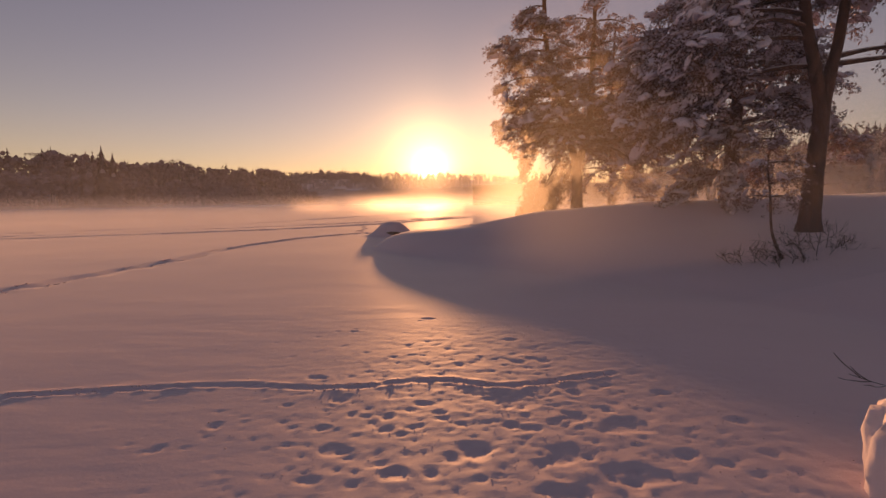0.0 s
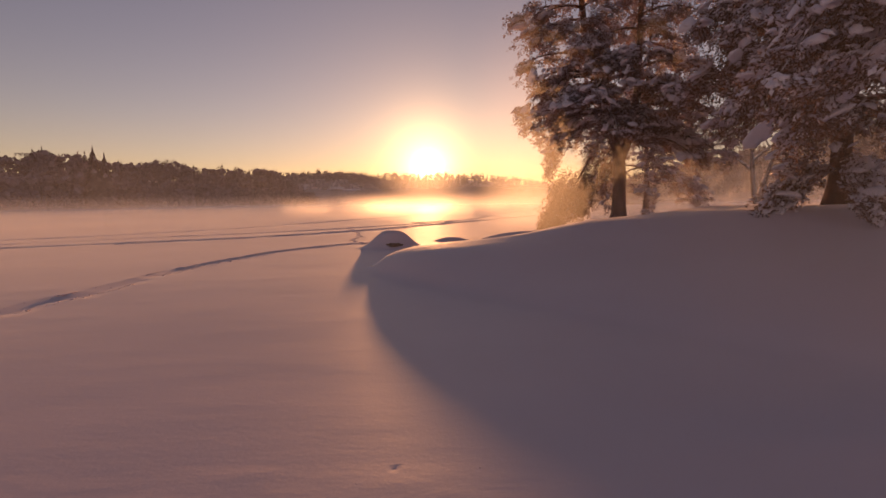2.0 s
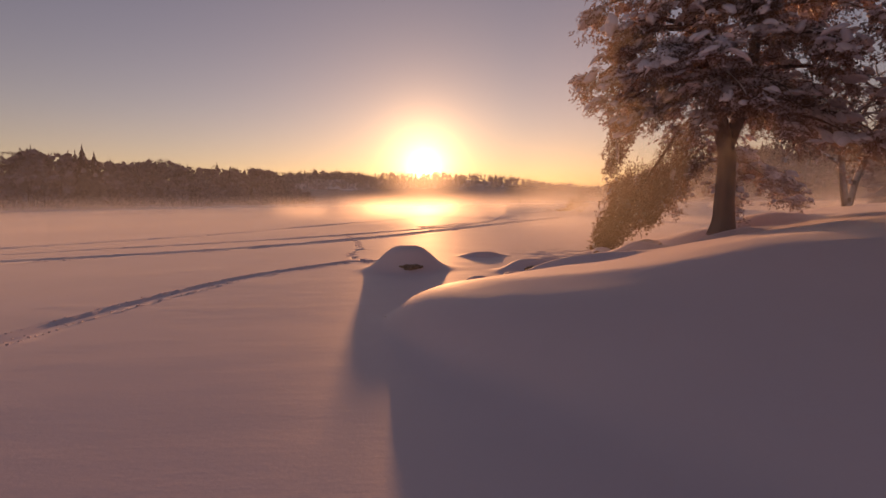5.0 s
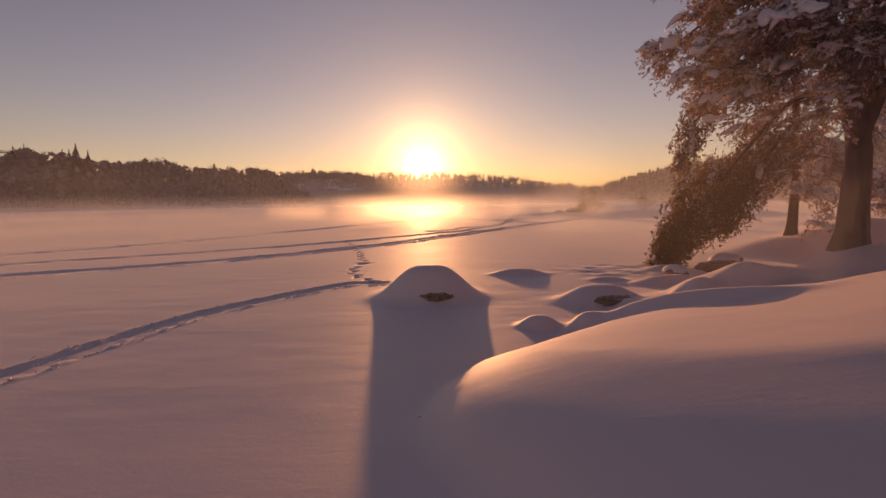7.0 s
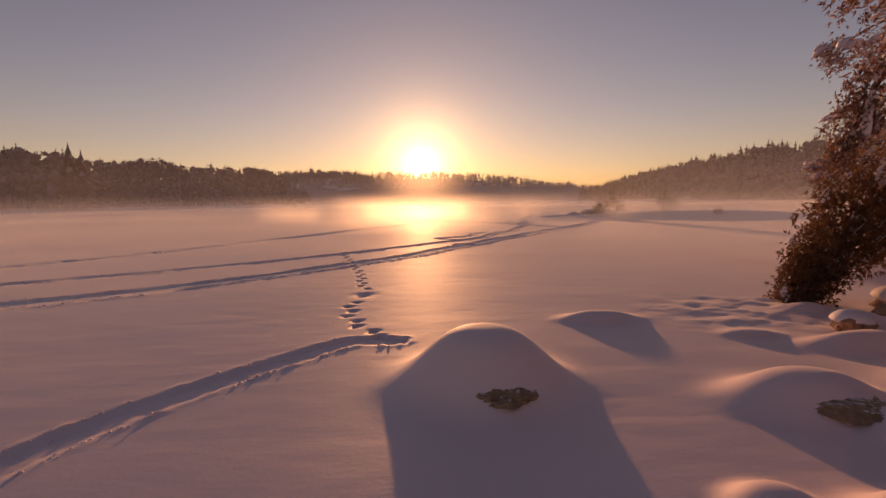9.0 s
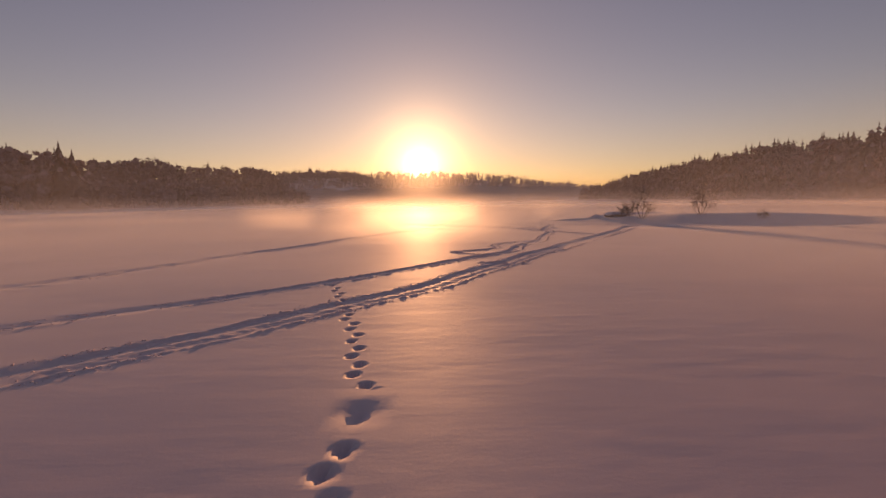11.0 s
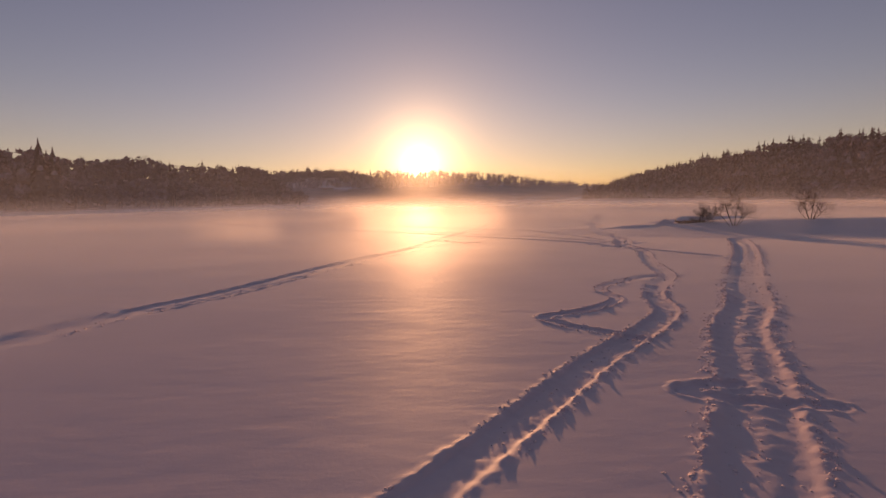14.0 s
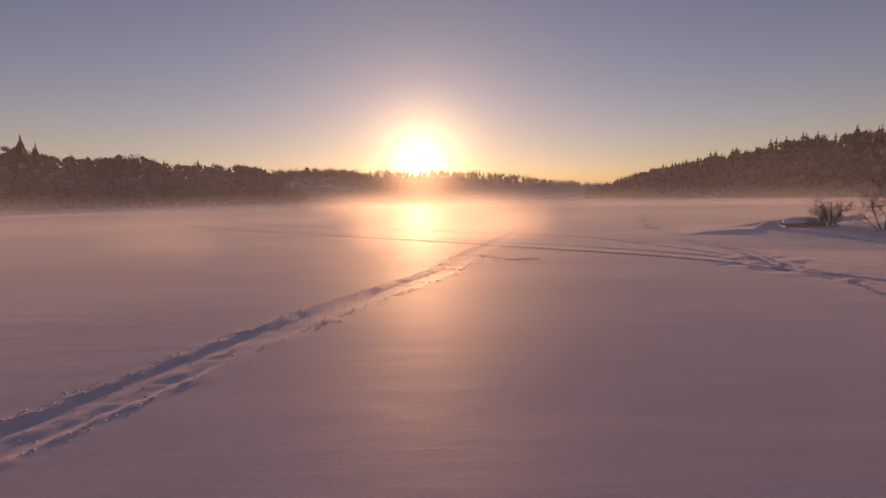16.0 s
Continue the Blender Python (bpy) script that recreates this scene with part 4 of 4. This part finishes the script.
def leafless_shape(seed, count=80, clumps=10):
    """A frosted leafless crown: rough clumps of fine twigs, with twigs standing out all round, on a trunk."""
    r = np.random.default_rng(seed)
    h = Heap()
    for k in range(clumps):
        z, a = r.uniform(0.25, 0.82), r.uniform(0, 6.28)
        w = r.uniform(0.04, 0.24) * (1.2 - 0.9 * abs(z - 0.5))
        q = r.uniform(0.06, 0.12)
        h.put(*lobe(r, (math.cos(a) * w, math.sin(a) * w, z), (q, q, q * r.uniform(0.9, 1.3))))
        for _ in range(count // clumps):
            d = r.normal(0, 1, 3)
            d /= np.linalg.norm(d)
            c = np.array([math.cos(a) * w, math.sin(a) * w, z]) + d * q * r.uniform(0.7, 1.1)
            up = d * 0.6 + np.array([0, 0, 0.6]) + r.normal(0, 0.4, 3)
            up /= np.linalg.norm(up)
            side = np.cross(up, r.normal(0, 1, 3))
            side /= np.linalg.norm(side) + 1e-6
            h.put(np.array([c - side * 0.02, c + side * 0.02, c + up * r.uniform(0.05, 0.11)]), np.array([(0, 1, 2)]))
    h.put(*tube(np.array([(0, 0, -0.05), (0, 0, 0.4), (0.02, 0, 0.8)]), [0.02, 0.015, 0.004], 4))
    return np.concatenate(h.v), np.concatenate(h.f)


def far_pine_shape(seed, count=150):
    r = np.random.default_rng(seed)
    v, f = [], []
    lobes = [(r.normal(0, 0.09), r.normal(0, 0.09), r.uniform(0.5, 0.95), r.uniform(0.08, 0.16)) for _ in range(9)]
    for k in range(count):
        x, y, z, q = lobes[k % 9]
        d = r.normal(0, 1, 3)
        d /= np.linalg.norm(d)
        c = np.array([x, y, z]) + d * q * np.array([1, 1, 0.5])
        a, b = r.normal(0, 0.03, 3), r.normal(0, 0.03, 3)
        n = len(v)
        v += [c, c + a, c + b]
        f.append((n, n + 1, n + 2))
    tv, tf = tube(np.array([(0, 0, -0.05), (0, 0, 0.45), (0.02, 0, 0.9)]), [0.022, 0.016, 0.004], 5)
    return np.vstack([np.array(v), tv]), np.vstack([np.array(f), tf + len(v)])


SPRUCES = [spruce_shape(s, 8, 7) for s in range(60, 64)]
LEAFLESS = [leafless_shape(s) for s in range(70, 75)]
FAR_PINES = [far_pine_shape(s) for s in range(80, 84)]
DISTANT = ([spruce_shape(s, 6, 5) for s in range(64, 67)], [leafless_shape(s, 24, 6) for s in range(74, 77)], [far_pine_shape(s, 70) for s in range(84, 87)])


def woods(name, count, spot, share, tall, label, seed, kinds=None):
    """Far woods as one object: spot gives a place from two random numbers, share is that of spruce, leafless and pine."""
    r = np.random.default_rng(seed)
    h, dark = Heap(), Heap()
    kinds = kinds or (SPRUCES, LEAFLESS, FAR_PINES)
    u = r.random((count, 2))
    x, y = spot(u[:, 0], u[:, 1], r)
    z = ground_height(x[None], y[None], fine=False)[0]
    for k in range(count):
        kind = r.random()
        shapes = kinds[0 if kind < share[0] else 1 if kind < share[0] + share[1] else 2]
        size = tall * r.uniform(0.7, 1.12) * (1.0 + 0.14 * math.sin(x[k] * 0.05 + y[k] * 0.043))
        size *= 1.12 if shapes is kinds[0] else 1.0
        wide = size * r.uniform(0.9, 1.45)
        (h if kinds[1] is shapes else dark).put(*placed(shapes[r.integers(len(shapes))], (x[k], y[k], z[k] - 0.3), (wide, wide, size), r.uniform(0, 6.28)))
    tagged(part("leafless_woods", h.mesh("leafless_woods", WOODS, False)), "frosted leafless trees of the " + label, "forest", kind="stuff")
    tagged(part("conifer_woods", dark.mesh("conifer_woods", SPRUCE, False)), "dark snowy conifers of the " + label, "forest", kind="stuff")


woods("woods", 1050, lambda a, b, r: (-226 - 75 * b**1.3 + 0.05 * np.maximum(130 + 700 * a - 500, 0), 130 + 700 * a), (0.10, 0.70, 0.20), 20.0,
      "mixed shore woods", 1)
woods("woods", 1500, lambda a, b, r: (206 + 100 * b + 0.08 * np.maximum(170 + 660 * a**1.2 - 420, 0), 170 + 660 * a**1.2), (0.62, 0.34, 0.04), 18.0,
      "hillside across the lake", 2)
woods("woods", 1900, lambda a, b, r: (-330 + 800 * a, 1050 + 340 * b), (0.5, 0.35, 0.15), 19.0, "distant ridge beyond the lake", 3, DISTANT)
woods("woods", 650, lambda a, b, r: (-330 + 290 * a, 850 + 220 * b), (0.3, 0.5, 0.2), 16.0, "rise at the far end of the lake", 4, DISTANT)
woods("woods", 260, lambda a, b, r: (75 + 140 * a, 55 + 150 * a + 40 * b), (0.4, 0.45, 0.15), 13.0, "low ground behind the bank", 5)


def far_tree(shape, x, y, tall, wide, label, mat=SPRUCE):
    v, f = placed(shape, (0, 0, 0), (wide, wide, tall), 0.4)
    t = tagged(part("tree", mesh_of("tree", v, f, mat, False)), label, "tree")
    t.location = (x, y, height_at(x, y) - 0.3)


TALL_SPRUCE = spruce_shape(95, 14, 10)
far_tree(TALL_SPRUCE, -222, 314, 40, 36, "tall dark spruce above the shore woods")
far_tree(TALL_SPRUCE, -217, 317, 36, 32, "tall dark spruce above the shore woods")
far_tree(SPRUCES[2], -193, 627, 27, 24, "dark spruce on the far shore")
far_tree(FAR_PINES[0], -205, 760, 22, 30, "round-headed pine on the far shore")
far_tree(SPRUCES[3], 230, 346, 22, 24, "snowy spruce on the hillside")


far_tree(LEAFLESS[0], -252, 690, 42, 52, "broad round-headed frosted tree on the far shore", WOODS)
far_tree(LEAFLESS[1], -238, 650, 32, 40, "frosted leafless tree on the far shore", WOODS)


def house(x, y, turn, wide, deep, wall, rise):
    """A far house: walls, a gable roof with eaves under snow."""
    thing = tagged(new("house"), "low dark wooden house with a snow-covered roof on the far shore", "house", "houses on the far shore")
    thing.location, thing.rotation_euler = (x, y, height_at(x, y) - 0.5), (0, 0, turn)
    a, b = wide / 2, deep / 2
    v = [(-a, -b, 0), (a, -b, 0), (a, b, 0), (-a, b, 0), (-a, -b, wall), (a, -b, wall), (a, b, wall), (-a, b, wall), (-a, 0, wall + rise), (a, 0, wall + rise)]
    part("wall", mesh_of("wall", np.array(v, float), [(0, 1, 5), (0, 5, 4), (2, 3, 7), (2, 7, 6), (1, 2, 6), (1, 6, 5), (5, 6, 9), (3, 0, 4), (3, 4, 7), (7, 4, 8)], TWIG, False), thing)
    a, b, k = a + 0.6, b + 0.7, rise / b
    v = [(sx * a, sy * c, wall + rise - k * c * 0.9 + h) for sx in (-1, 1) for h in (0.1, 0.65) for sy, c in ((-1, b), (0, 0), (1, b))]
    f = [(0, 3, 4, 1), (1, 4, 5, 2), (6, 7, 10, 9), (7, 8, 11, 10), (3, 9, 10, 4), (4, 10, 11, 5), (0, 1, 7, 6), (1, 2, 8, 7), (0, 6, 9, 3), (2, 5, 11, 8)]
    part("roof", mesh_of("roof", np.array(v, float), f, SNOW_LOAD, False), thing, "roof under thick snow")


house(-199, 925, 0.15, 22, 11, 5, 4)
house(-172, 915, -0.1, 26, 12, 5, 5)
house(-157, 940, 0.2, 14, 9, 4, 4)

# ---------------------------------------------------------------- mist over the ice, and sheets added for glare
def mist_sheet(xy, high, mat, label):
    n = len(xy)
    v = np.concatenate([np.column_stack([xy, np.full(n, -0.3)]), np.column_stack([xy, np.full(n, high * 1.5)])])
    q = np.array([(k, k + 1, k + n + 1, k + n) for k in range(n - 1)])
    tagged(part("mist", mesh_of("mist", v, q, mat)), label, "mist", kind="structure")


for far, high, dens, forward in ((45, 3.6, 0.14, 0.4), (92, 5.5, 0.22, 0.12), (168, 6.0, 0.36, 0.07), (206, 46.0, 0.18, 0.0)):
    a = np.linspace(radians(-82), radians(82), 60)
    r_ = far + 2.5 * np.sin(a * 9 + far) + 1.5 * np.sin(a * 23)
    mist_sheet(np.stack([-4 + r_ * np.sin(a), 40 + r_ * np.cos(a)], 1), high, mist_material("mist", dens, 0.0, high, 0.08, forward), "thin bank of sunlit ground mist on the lake")
mist_sheet(np.stack([np.linspace(-480, 480, 30), 830 + 10 * np.sin(np.arange(30))], 1), 60, mist_material("mist", 0.42, 0.0, 60.0, 0.02, 0.0), "haze before the distant ridge")
# Mist at the pines' feet, carried up as an added veil of glare.
mist_sheet(np.stack([np.linspace(0, 60, 30), 26.5 + 0.3 * np.sin(np.arange(30))], 1), 13, mist_material("mist", 0.20, 0.0, 14.0, 0.1, 0.5, (0.0, 7.0, 30.0, 60.0)), "thin mist among the pines, thickened to imitate lens glare")
mist_sheet(np.stack([np.linspace(2, 60, 30), 45 + 0.3 * np.sin(np.arange(30))], 1), 8, mist_material("mist", 0.24, 0.0, 8.0, 0.1, 0.4, (2.0, 9.0, 30.0, 60.0)), "sunlit mist behind the pines")
# Added sheet, no mist of the place: veils bank and near pine with glare.
mist_sheet(np.stack([np.linspace(0.6, 40, 30), 9.6 + 0.2 * np.sin(np.arange(30))], 1), 11, mist_material("mist", 0.12, 0.0, 12.0, 0.15, 0.5, (0.6, 5.5, 20.0, 36.0)), "thin sheet added before the bank to imitate lens glare")
# Tall sheet added beyond the path to imitate the sun's lens bloom.
a = np.linspace(radians(-70), radians(70), 50)
mist_sheet(np.stack([-4 + 46.5 * np.sin(a), 40 + 46.5 * np.cos(a)], 1), 30, mist_material("bloom_sheet", 0.006, 0.0, 45.0, 0.03, 1.0, None, 1.11), "added sheet that spreads a bloom round the sun")
# Low sheet added to lay a warm glow over the snow below the sun.
a = np.linspace(radians(-80), radians(80), 50)
mist_sheet(np.stack([-6 + 23 * np.sin(a), 41 + 23 * np.cos(a)], 1), 2.6, mist_material("bloom_sheet", 0.08, 0.0, 3.6, 0.03, 1.0, None, 1.32), "added sheet that spreads a bloom round the sun")
